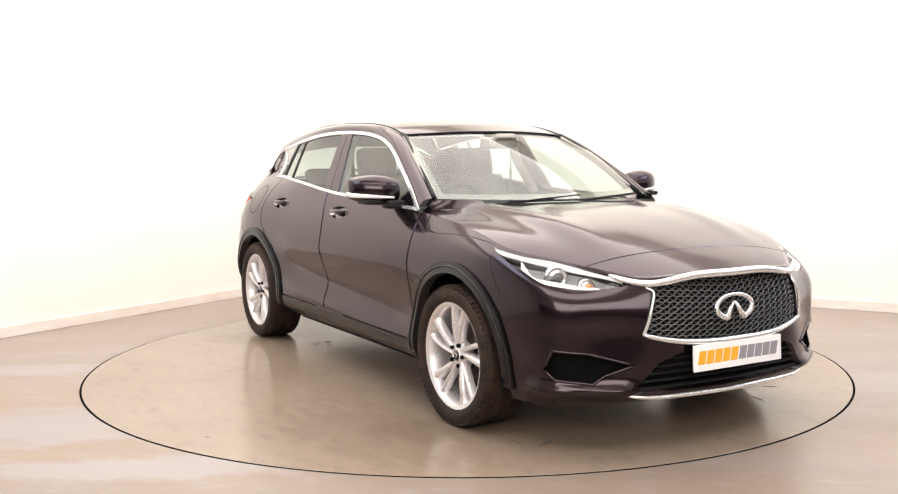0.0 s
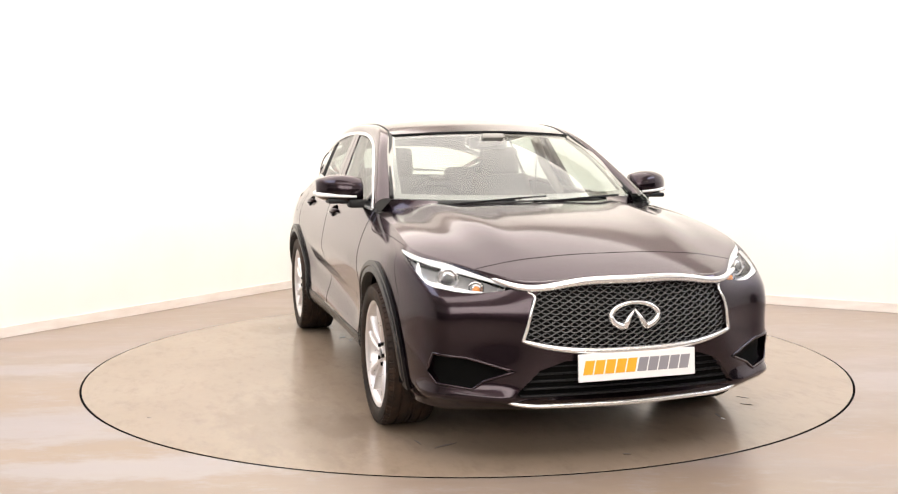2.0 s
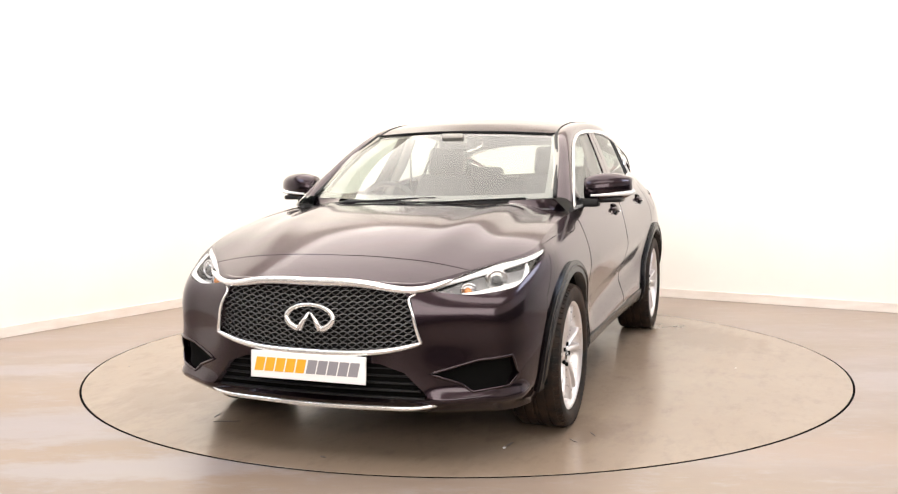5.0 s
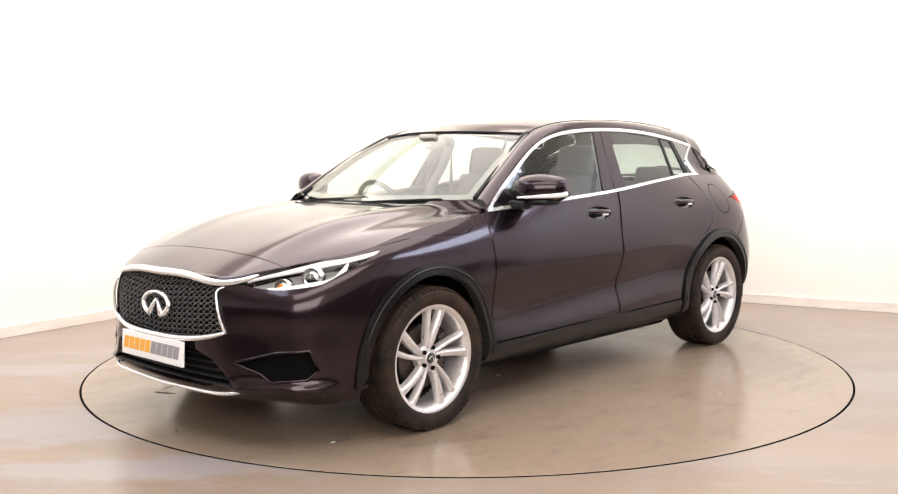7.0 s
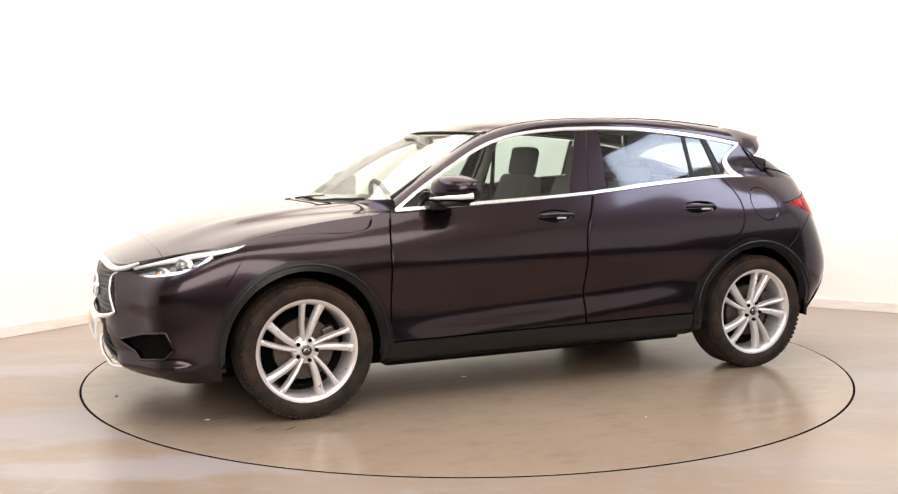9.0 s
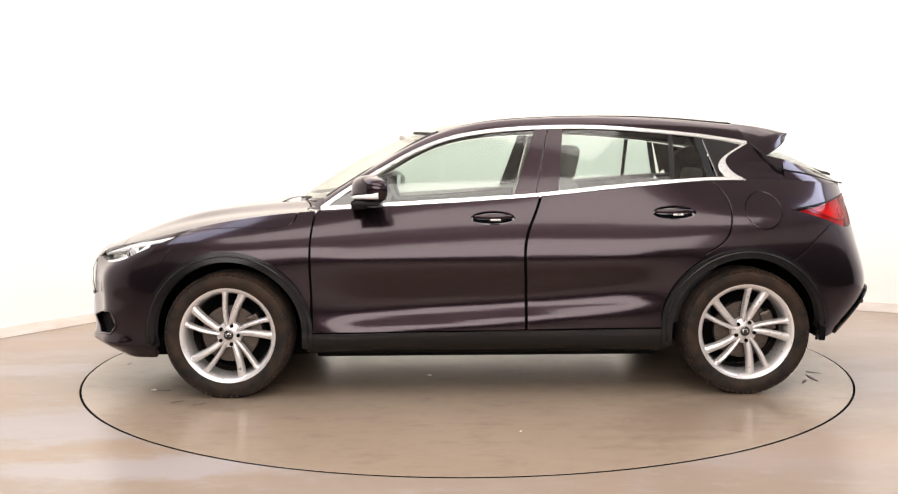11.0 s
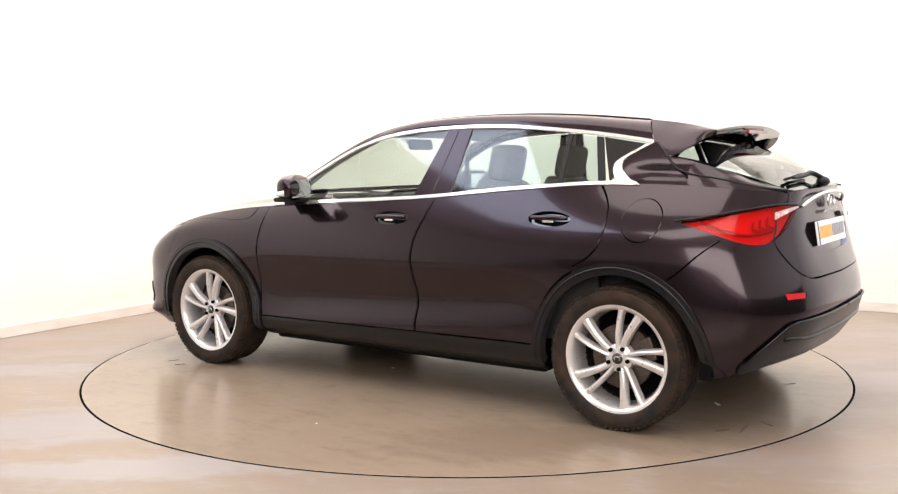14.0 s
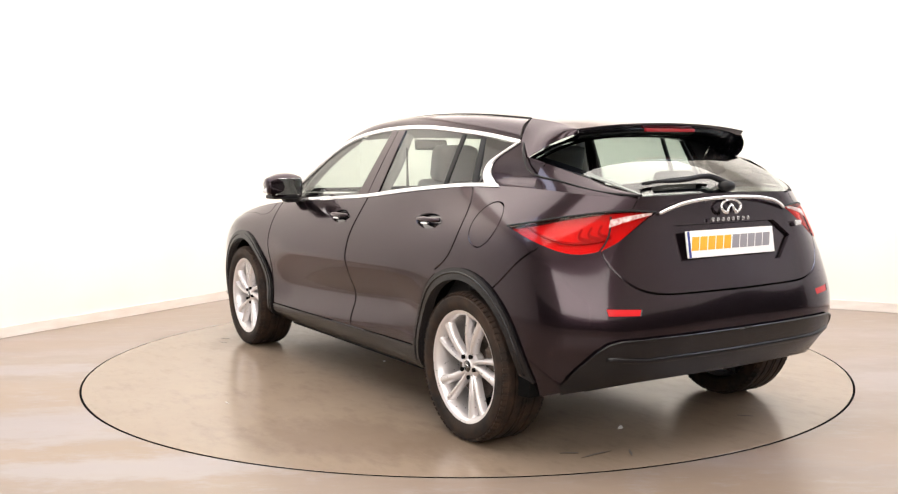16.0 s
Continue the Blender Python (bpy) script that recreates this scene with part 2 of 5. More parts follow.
def tube(points, radius, sides=8, closed=False, flat=1.0):
    """A bmesh swept along points; flat squeezes it sideways."""
    bm = bmesh.new()
    pts = [Vector(p) for p in points]
    rings = []
    n = len(pts)
    for i, p in enumerate(pts):
        a, b = (pts[i - 1], pts[(i + 1) % n]) if closed else (pts[max(i - 1, 0)], pts[min(i + 1, n - 1)])
        d = (b - a).normalized()
        side = d.cross(Vector((0, 0, 1)))
        side = side.normalized() if side.length > 1e-3 else Vector((0, 1, 0))
        up = side.cross(d).normalized()
        r = radius(i / (n - 1)) if callable(radius) else radius
        rings.append([bm.verts.new(p + side * math.cos(2 * math.pi * k / sides) * r * flat + up * math.sin(2 * math.pi * k / sides) * r) for k in range(sides)])
    for i in range(n if closed else n - 1):
        for k in range(sides):
            bm.faces.new((rings[i][k], rings[i][(k + 1) % sides], rings[(i + 1) % n][(k + 1) % sides], rings[(i + 1) % n][k]))
    if not closed:
        bm.faces.new(rings[0][::-1])
        bm.faces.new(rings[-1])
    return bm


def lathe(profile, steps=64, axis="y"):
    """Turns (radius, offset) pairs round the y axis into a bmesh."""
    bm = bmesh.new()
    rows = []
    for k in range(steps):
        a = 2 * math.pi * k / steps
        rows.append([bm.verts.new((r * math.cos(a), o, r * math.sin(a))) for r, o in profile])
    for k in range(steps):
        p, q = rows[k], rows[(k + 1) % steps]
        for i in range(len(profile) - 1):
            bm.faces.new((p[i], p[i + 1], q[i + 1], q[i]))
    bmesh.ops.remove_doubles(bm, verts=bm.verts, dist=1e-5)
    return bm


def cardinal(knots):
    """Weights of a natural cubic spline through values at the knots: value(t) = weights(t) @ values."""
    k = np.asarray(knots, float)
    n, h = len(k), np.diff(np.asarray(knots, float))
    a, r = np.eye(n), np.zeros((n, n))
    for i in range(1, n - 1):
        a[i, i - 1:i + 2] = h[i - 1], 2 * (h[i - 1] + h[i]), h[i]
        r[i, i - 1:i + 2] = 6 / h[i - 1], -6 / h[i - 1] - 6 / h[i], 6 / h[i]
    second = np.linalg.solve(a, r)

    def weights(t):
        t = np.clip(np.atleast_1d(np.asarray(t, float)), k[0], k[-1])
        i = np.clip(np.searchsorted(k, t) - 1, 0, n - 2)
        d, u, v = h[i], k[i + 1] - t, t - k[i]
        w = np.zeros((len(t), n))
        rows = np.arange(len(t))
        w[rows, i] += u / d
        w[rows, i + 1] += v / d
        return w + ((u ** 3 / d - u * d) / 6)[:, None] * second[i] + ((v ** 3 / d - v * d) / 6)[:, None] * second[i + 1]
    return weights


def curve(points, n=40):
    """n points of a smooth curve through a few points."""
    p = np.asarray(points, float)
    s = np.concatenate([[0], np.cumsum(np.linalg.norm(np.diff(p, axis=0), axis=1))])
    return cardinal(s)(np.linspace(0, s[-1], n)) @ p


def along(points, step=0.02):
    """A polyline cut finely, corners kept."""
    p = np.asarray(points, float)
    out = []
    for a, b in zip(p[:-1], p[1:]):
        m = max(1, int(np.linalg.norm(b - a) / step))
        out += [a + (b - a) * i / m for i in range(m)]
    return np.array(out + [p[-1]])


def ribbon(line, width):
    """The outline of a band of that width along a plane line."""
    p = np.asarray(line, float)
    d = np.gradient(p, axis=0)
    d /= np.linalg.norm(d, axis=1)[:, None] + 1e-9
    w = np.asarray(width) if np.ndim(width) else np.full(len(p), width)
    nrm = np.stack([-d[:, 1], d[:, 0]], -1) * w[:, None] / 2
    return np.concatenate([p + nrm, (p - nrm)[::-1]])


def inside(pts, poly):
    x, y = pts[:, 0], pts[:, 1]
    r = np.zeros(len(pts), bool)
    for (x0, y0), (x1, y1) in zip(poly, np.roll(poly, -1, 0)):
        c = (y0 > y) != (y1 > y)
        with np.errstate(divide="ignore", invalid="ignore"):
            r ^= c & (x < (x1 - x0) * (y - y0) / (y1 - y0) + x0)
    return r


from mathutils.geometry import delaunay_2d_cdt


def trimmed(fn, outline, holes=(), step=0.03, scale=(1.0, 1.0), offset=0.0, depth=0.012):
    """A piece of the surface fn(a, b), cut to an outline less holes, with its edge turned in. Returns verts, faces, normals."""
    sc = np.array(scale)
    loops = [np.asarray(outline) * sc] + [np.asarray(h) * sc for h in holes]
    lo, hi = loops[0].min(0), loops[0].max(0)
    gx, gy = np.meshgrid(np.arange(lo[0] + step * 0.37, hi[0], step), np.arange(lo[1] + step * 0.41, hi[1], step))
    g = np.stack([gx.ravel(), gy.ravel()], -1)
    keep = inside(g, loops[0])
    for h in loops[1:]:
        keep &= ~inside(g, h)
    pts, edges = [], []
    for l in loops:
        b = len(pts)
        pts += [Vector(q) for q in l]
        edges += [(b + i, b + (i + 1) % len(l)) for i in range(len(l))]
    pts += [Vector(q) for q in g[keep]]
    vo, _, fo, _, _, _ = delaunay_2d_cdt(pts, edges, [], 0, 1e-5)
    v2 = np.array([tuple(v) for v in vo])
    f = np.array([q for q in fo if len(q) == 3])
    c = v2[f].mean(1)
    ok = inside(c, loops[0])
    for h in loops[1:]:
        ok &= ~inside(c, h)
    f = f[ok]
    used = np.unique(f)
    back = np.full(len(v2), -1)
    back[used] = np.arange(len(used))
    f, v2 = back[f], v2[used] / sc
    e = 1e-3
    p = fn(v2[:, 0], v2[:, 1])
    da = fn(v2[:, 0] + e, v2[:, 1]) - fn(v2[:, 0] - e, v2[:, 1])
    db = fn(v2[:, 0], v2[:, 1] + e) - fn(v2[:, 0], v2[:, 1] - e)
    nrm = np.cross(da, db)
    nrm /= np.linalg.norm(nrm, axis=1)[:, None] + 1e-12
    out = np.sign((nrm * (p - np.array([p[:, 0].mean() * 0.8, 0, 0.6]))).sum(1).mean() or 1.0)
    nrm *= out
    p = p + nrm * offset
    tri = np.cross(p[f[:, 1]] - p[f[:, 0]], p[f[:, 2]] - p[f[:, 0]])
    flip = (tri * nrm[f[:, 0]]).sum(1) < 0
    f[flip] = f[flip][:, ::-1]
    faces = [tuple(int(i) for i in t) for t in f]
    if depth:
        count = {}
        for t in faces:
            for a, b in ((t[0], t[1]), (t[1], t[2]), (t[2], t[0])):
                count[(a, b)] = 1
        rim = [(a, b) for a, b in count if (b, a) not in count]
        ids = {}
        verts, norms = list(p), list(nrm)
        for a, b in rim:
            for q in (a, b):
                if q not in ids:
                    ids[q] = len(verts)
                    verts.append(p[q] - nrm[q] * depth)
                    norms.append(nrm[q])
        faces += [(b, a, ids[a], ids[b]) for a, b in rim]
        p, nrm = np.array(verts), np.array(norms)
    return p, faces, nrm


def panel(name, data, mat, parent, label="", side=1):
    """Links trimmed() data as a part; side -1 mirrors it to the other flank."""
    p, faces, nrm = data
    if side < 0:
        p, nrm = p * np.array([1, -1, 1]), nrm * np.array([1, -1, 1])
        faces = [tuple(reversed(q)) for q in faces]
    return mesh_object(name, p, faces, mat, parent, label, nrm)


def both(name, data, mat, parent, label=""):
    return [panel(name, data, mat, parent, label, s) for s in (1, -1)]


def loft(rows, mat, name, parent, label="", thick=0.0):
    """A smooth skin through rows of points."""
    g = np.array(rows)
    n, m = g.shape[:2]
    faces = [(i * m + j, i * m + j + 1, (i + 1) * m + j + 1, (i + 1) * m + j) for i in range(n - 1) for j in range(m - 1)]
    ob = mesh_object(name, g.reshape(-1, 3), faces, mat, parent, label)
    if thick:
        md = ob.modifiers.new("thickness", "SOLIDIFY")
        md.thickness, md.offset = thick, -1
    return ob


# ---------------- the room ----------------
# the turntable stands 2 mm proud of the floor
FLOOR_Z = -0.002
LEFT_DIR = Vector((-0.530, -0.848))
RIGHT_DIR = Vector((0.866, -0.500))


def wall_box(name, start, way, length, z0, z1, thick, mat, label, inward):
    """A wall that stands along way from start, its thickness away from the room."""
    d = way.normalized()
    n = Vector((-d.y, d.x)) * (-inward)
    bm = bmesh.new()
    a, b = Vector(start), Vector(start) + d * length
    base = [a, b, b + n * thick, a + n * thick]
    lo = [bm.verts.new((*q, z0)) for q in base]
    hi = [bm.verts.new((*q, z1)) for q in base]
    bm.faces.new(lo)
    bm.faces.new(hi)
    for i in range(4):
        bm.faces.new((lo[i], lo[(i + 1) % 4], hi[(i + 1) % 4], hi[i]))
    return tagged(part(name, bm, mat, label=label), kind="structure")


def build_room():
    c = Vector(CORNER)
    ll, rl = 11.0, 9.5
    wall_box("wall_west", c, LEFT_DIR, ll, FLOOR_Z, CEIL, 0.2, WALLPAINT, "plain white painted studio wall", 1)
    wall_box("wall_north", c, RIGHT_DIR, rl, FLOOR_Z, CEIL, 0.2, WALLPAINT, "plain white painted studio wall meeting another at a corner", -1)
    a, b = c + LEFT_DIR * ll, c + RIGHT_DIR * rl
    d = c + LEFT_DIR * ll + RIGHT_DIR * rl
    # Unseen closing walls, pale over an added dark band, for the car's reflections.
    for nm, st, inw in (("wall_south", a, 1), ("wall_east", b, -1)):
        wall_box(nm, st, d - st, (d - st).length, 1.5, CEIL, 0.2, BACKWALL, "plain pale grey upper wall closing the room", inw)
        wall_box(nm + "_dado", st, d - st, (d - st).length, FLOOR_Z, 1.5, 0.2, ADDED_BAND, "added dark lower wall, unseen, mirrored in the car's sides", inw)
    for nm, way, length, inw in (("baseboard_west", LEFT_DIR, ll, 1), ("baseboard_north", RIGHT_DIR, rl, -1)):
        n = Vector((-way.y, way.x)) * inw
        st = c + n * 0.016
        wall_box(nm, st, way, length, 0.0, 0.075, 0.013, BASE, "low off-white skirting board with scuffs", inw)
    bm = bmesh.new()
    vs = [bm.verts.new((q.x, q.y, CEIL)) for q in (c, b, d, a)]
    bm.faces.new(vs)
    up = bmesh.ops.extrude_face_region(bm, geom=bm.faces[:])
    bmesh.ops.translate(bm, verts=[v for v in up["geom"] if isinstance(v, bmesh.types.BMVert)], vec=(0, 0, 0.2))
    tagged(part("ceiling", bm, CEILPAINT, label="plain pale painted ceiling"), kind="structure")
    # the floor, with a round opening for the turntable
    ring = [(2.2385 * math.cos(2 * math.pi * k / 240), 2.2385 * math.sin(2 * math.pi * k / 240)) for k in range(240)]
    outer = [tuple(q) for q in (c, b, d, a)]
    loops = [Vector(q) for q in outer + ring]
    ed = [(i, (i + 1) % 4) for i in range(4)] + [(4 + i, 4 + (i + 1) % 240) for i in range(240)]
    vo, _, fo, _, _, _ = delaunay_2d_cdt(loops, ed, [], 0, 1e-6)
    v2 = np.array([tuple(v) for v in vo])
    faces = [tuple(q) for q in fo if len(q) == 3 and np.hypot(v2[list(q), 0], v2[list(q), 1]).max() > 2.5 and inside(v2[list(q)].mean(0)[None], np.array(outer))[0]]
    verts = [(x, y, FLOOR_Z) for x, y in v2]
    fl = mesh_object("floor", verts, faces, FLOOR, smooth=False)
    tagged(fl, "worn taupe vinyl floor with pale scuffs and reflections painted in", kind="structure")
    bm = bmesh.new()
    rows = [[bm.verts.new((x * k, y * k, z)) for x, y in ring] for k, z in ((1.0, FLOOR_Z - 0.001), (1.0, -0.06), (0.97, -0.06))]
    for a_, b_ in zip(rows[:-1], rows[1:]):
        for i in range(240):
            bm.faces.new((a_[i], a_[(i + 1) % 240], b_[(i + 1) % 240], b_[i]))
    tagged(part("turntable_pit", bm, VOID, label="dark recess under the turntable rim"), kind="structure")


def build_turntable():
    bm = lathe([(0, 0), (2.20, 0), (2.225, 0), (2.2265, -0.0010), (2.22, -0.0016), (0, -0.0016)], 240)
    bmesh.ops.rotate(bm, verts=bm.verts, matrix=Matrix.Rotation(radians(90), 3, "X"), cent=(0, 0, 0))
    root = part("turntable", bm, TABLE, smooth=False)
    tagged(root, "round taupe vehicle turntable set flush in the floor", "turntable")
    # Near-black side, which keeps the rim gap dark.
    bm = lathe([(2.2255, -0.0014), (2.2255, -0.06), (2.10, -0.06)], 240)
    bmesh.ops.rotate(bm, verts=bm.verts, matrix=Matrix.Rotation(radians(90), 3, "X"), cent=(0, 0, 0))
    part("skirt", bm, VOID, root, "near-black side edge of the turntable")
    rnd = random.Random(4)
    mark = material("dark_rubber_mark", (0.085, 0.066, 0.052), 0.6)
    pale = material("pale_paper_scrap", (0.75, 0.73, 0.70), 0.7)
    places = [(math.radians(a), r, s, k) for a, r, s, k in MARKS]
    for a, r, s, k in places:
        bm = bmesh.new()
        n = 9
        ring = [bm.verts.new((s * (1 + 0.9 * (k == 2)) * math.cos(2 * math.pi * i / n) * rnd.uniform(0.5, 1.1), s * (0.22 if k == 2 else 0.5) * math.sin(2 * math.pi * i / n) * rnd.uniform(0.5, 1.1), 0.0)) for i in range(n)]
        f = bm.faces.new(ring)
        ex = bmesh.ops.extrude_face_region(bm, geom=[f])
        bmesh.ops.translate(bm, verts=[v for v in ex["geom"] if isinstance(v, bmesh.types.BMVert)], vec=(0, 0, 0.0015))
        bmesh.ops.rotate(bm, verts=bm.verts, matrix=Matrix.Rotation(rnd.uniform(0, 3), 3, "Z"), cent=(0, 0, 0))
        bmesh.ops.translate(bm, verts=bm.verts, vec=(r * math.cos(a), r * math.sin(a), 0.001))
        part("scrap" if k == 1 else "scuff_mark", bm, pale if k == 1 else mark, root, "pale scrap of litter" if k == 1 else "dark rubber scuff")
    return root


# small marks on the turntable: angle and radius from its centre, size, kind (1 pale scrap, else dark)
MARKS = [(-150, 1.04, 0.035, 1), (-148, 1.12, 0.03, 1), (-153, 1.11, 0.03, 1), (-146, 1.0, 0.02, 1), (-66, 2.04, 0.01, 0), (25, 1.81, 0.03, 2), (34, 1.81, 0.025, 2), (-20, 1.82, 0.035, 2), (-24, 1.78, 0.02, 2),
         (160, 1.98, 0.035, 2), (163, 2.02, 0.045, 2), (167, 2.05, 0.03, 2), (-168, 1.9, 0.025, 2), (2, 2.06, 0.018, 0), (24, 1.86, 0.018, 1), (65, 0.5, 0.018, 1), (38, 1.75, 0.02, 2), (172, 1.7, 0.03, 1), (98, 1.62, 0.008, 1)]


# ---------------- the car: the skin of the lower body ----------------
# Six rings run round the car from the nose to the tail, half of it; side stations share their lengthwise place.
SIDE_X = [1.62, 1.35, 0.92, 0.35, -0.3, -0.9, -1.35, -1.7]


def hood_height(x, y):
    zc = HOOD_Z(x) @ np.array([0.755, 0.797, 0.838, 0.885, 0.938, 0.977, 1.003, 1.022])
    drop = HOOD_D(x) @ np.array([0.14, 0.125, 0.10, 0.085, 0.07, 0.06])
    s = np.abs(y) / 0.8
    away = np.abs(y) - 0.50 + 0.10 * (x - 1.0)
    bulge = (0.012 * np.exp(-(away / 0.085) ** 2) - 0.006 * np.exp(-((away - 0.14) / 0.08) ** 2)) * np.clip((2.0 - x) * 2.2, 0, 1)
    return zc - drop * s ** 2.6 + bulge


def flipped(w):
    """Spline weights whose knots were given backwards."""
    return lambda t: w(-np.atleast_1d(t))[:, :]


HOOD_Z = flipped(cardinal([-2.17, -2.08, -1.98, -1.85, -1.67, -1.45, -1.2, -0.95]))
HOOD_D = flipped(cardinal([-2.17, -2.0, -1.8, -1.6, -1.35, -0.92]))

RINGS = []


def ring_line(front_x, rear_x, ys, zs):
    p = np.stack([np.array(front_x + SIDE_X + rear_x), np.array(ys), np.array(zs)], -1)
    RINGS.append(p)


ring_line([2.10, 2.08, 2.04, 1.97, 1.86], [-1.87, -1.99, -2.04, -2.05],
          [0, .30, .48, .64, .77, .83, .81, .76, .74, .74, .76, .81, .80, .73, .52, .27, 0],
          [.20, .20, .20, .20, .20, .21, .21, .215, .215, .215, .215, .22, .255, .30, .335, .345, .345])
ring_line([2.20, 2.19, 2.155, 2.06, 1.93], [-1.92, -2.06, -2.10, -2.11],
          [0, .30, .50, .67, .80, .87, .88, .868, .86, .86, .868, .88, .865, .78, .57, .29, 0],
          [.27, .27, .27, .28, .30, .31, .31, .30, .30, .30, .30, .32, .375, .425, .445, .45, .45])
ring_line([2.235, 2.225, 2.180, 2.075, 1.955], [-1.95, -2.085, -2.13, -2.135],
          [0, .30, .47, .66, .805, .89, .90, .862, .848, .85, .868, .90, .888, .80, .58, .29, 0],
          [.45, .45, .46, .47, .48, .50, .50, .50, .50, .50, .52, .52, .54, .56, .57, .57, .57])
ring_line([2.235, 2.222, 2.188, 2.078, 1.942], [-1.93, -2.06, -2.10, -2.11],
          [0, .30, .44, .64, .80, .88, .895, .890, .888, .888, .892, .897, .878, .78, .55, .27, 0],
          [.62, .62, .62, .64, .66, .68, .70, .70, .70, .71, .73, .74, .74, .73, .72, .72, .72])
ring_line([2.20, 2.187, 2.145, 2.01, 1.84], [-1.88, -2.01, -2.045, -2.055],
          [0, .30, .45, .62, .785, .855, .856, .850, .850, .848, .847, .852, .83, .735, .53, .27, 0],
          [.73, .73, .725, .735, .77, .805, .84, .87, .89, .91, .92, .93, .93, .92, .91, .90, .90])
ring_line([2.17, 2.155, 2.11, 1.95, 1.77], [-1.87, -1.985, -2.015, -2.025],
          [0, .30, .46, .61, .745, .795, .79, .79, .80, .79, .765, .71, .68, .61, .44, .24, 0],
          [.76, .76, .76, .78, .84, .87, .92, .97, 1.0, 1.045, 1.10, 1.12, 1.108, 1.092, 1.085, 1.088, 1.09])
_top = RINGS[5]
_front = hood_height(_top[:7, 0], _top[:7, 1])
RINGS[5][:7, 2] = _front

NST = 17
_mir = np.array([1, -1, 1])
NET = np.stack([np.concatenate([r[2:0:-1] * _mir, r, r[-2:-4:-1] * _mir]) for r in RINGS])
_wu, _wv = cardinal(np.arange(-2, NST + 2)), cardinal(np.arange(6))


def ease(t):
    t = np.clip(t, 0, 1)
    return t * t * (3 - 2 * t)


def sculpt(p):
    """Relief pressed into the half skin: the scooped doors and the ledge under the front ducts."""
    x, y, z = p[:, 0], np.abs(p[:, 1]), p[:, 2]
    wide = ease((y - .62) / .16)
    doors = wide * ease((.98 - x) / .35) * ease((x + 1.02) / .35)
    valley = .50 - .085 * x
    dy = doors * (-.015 * np.exp(-((z - valley) / .075) ** 2) + .009 * np.exp(-((z - valley + .125) / .055) ** 2) + .006 * np.exp(-((z - .71) / .05) ** 2))
    nose = ease((x - 1.80) / .15) * ease((y - .40) / .15)
    ledge = nose * (.032 * np.exp(-((z - .276) / .032) ** 2) - .004 * np.exp(-((z - .52) / .06) ** 2))
    q = p.copy()
    q[:, 1] += np.sign(p[:, 1]) * dy
    out = np.stack([np.where(x < 0, x + 1.25, x - 1.45), p[:, 1]], -1)
    out /= np.linalg.norm(out, axis=1)[:, None] + 1e-9
    q[:, :2] += out * ledge[:, None]
    return q


def body(u, v):
    """The lower body's skin: u 0 at the nose to 16 at the tail, v 0 at the sill to 5 at the shoulder; minus u is the other flank."""
    u = np.asarray(u, float)
    s = np.where((u < 0) | (u > 16), -1.0, 1.0)
    a = np.abs(u)
    a, b = _wu(np.where(a > 16, 32 - a, a)), _wv(v)
    p = sculpt(np.einsum("nk,nj,kjc->nc", b, a, NET))
    p[:, 1] *= s
    return p


_gu, _gv = np.meshgrid(np.linspace(0, 16, 241), np.linspace(0, 5, 61))
_GP = body(_gu.ravel(), _gv.ravel())


def on_body(points, weights=(1, 1, 1)):
    """The (u, v) of the skin nearest to each point, with the axes weighted."""
    p = np.asarray(points, float)
    w = np.array(weights, float)
    i = np.array([np.argmin((((_GP - q) * w) ** 2).sum(1)) for q in p])
    uv = np.stack([_gu.ravel()[i], _gv.ravel()[i]], -1)
    for _ in range(12):
        e = 1e-4
        f = (body(uv[:, 0], uv[:, 1]) - p) * w
        ja = (body(uv[:, 0] + e, uv[:, 1]) - body(uv[:, 0] - e, uv[:, 1])) / (2 * e) * w
        jb = (body(uv[:, 0], uv[:, 1] + e) - body(uv[:, 0], uv[:, 1] - e)) / (2 * e) * w
        aa, ab, bb = (ja * ja).sum(1) + 1e-9, (ja * jb).sum(1), (jb * jb).sum(1) + 1e-9
        ga, gb = (ja * f).sum(1), (jb * f).sum(1)
        det = aa * bb - ab * ab + 1e-12
        uv = uv - np.clip(np.stack([(bb * ga - ab * gb) / det, (aa * gb - ab * ga) / det], -1), -0.3, 0.3)
        uv[:, 0], uv[:, 1] = np.clip(uv[:, 0], 0, 16), np.clip(uv[:, 1], -0.2, 5.2)
    return uv


def flank(xz, y=0.87):
    """(u, v) for points given by their place in the side view."""
    q = along(np.asarray(xz, float))
    return on_body(np.stack([q[:, 0], np.full(len(q), y), q[:, 1]], -1), (1, 0.02, 1))


def face_on(yz, x):
    """(u, v) for points given by their place in the front or rear view."""
    q = along(np.asarray(yz, float))
    return on_body(np.stack([np.full(len(q), x), q[:, 0], q[:, 1]], -1), (0.03, 1, 1))


def spatial(pts):
    return on_body(along(np.asarray(pts, float)))


def arc(cx, cz, r, a0, a1, n=40):
    t = np.radians(np.linspace(a0, a1, n))
    return np.stack([cx + r * np.cos(t), cz + r * np.sin(t)], -1)


UV = (0.30, 0.17)
WHEEL_Z, FX, RX = 0.330, 1.35, -1.35


def closed(p):
    return np.concatenate([np.asarray(p, float), np.asarray(p, float)[:1]])


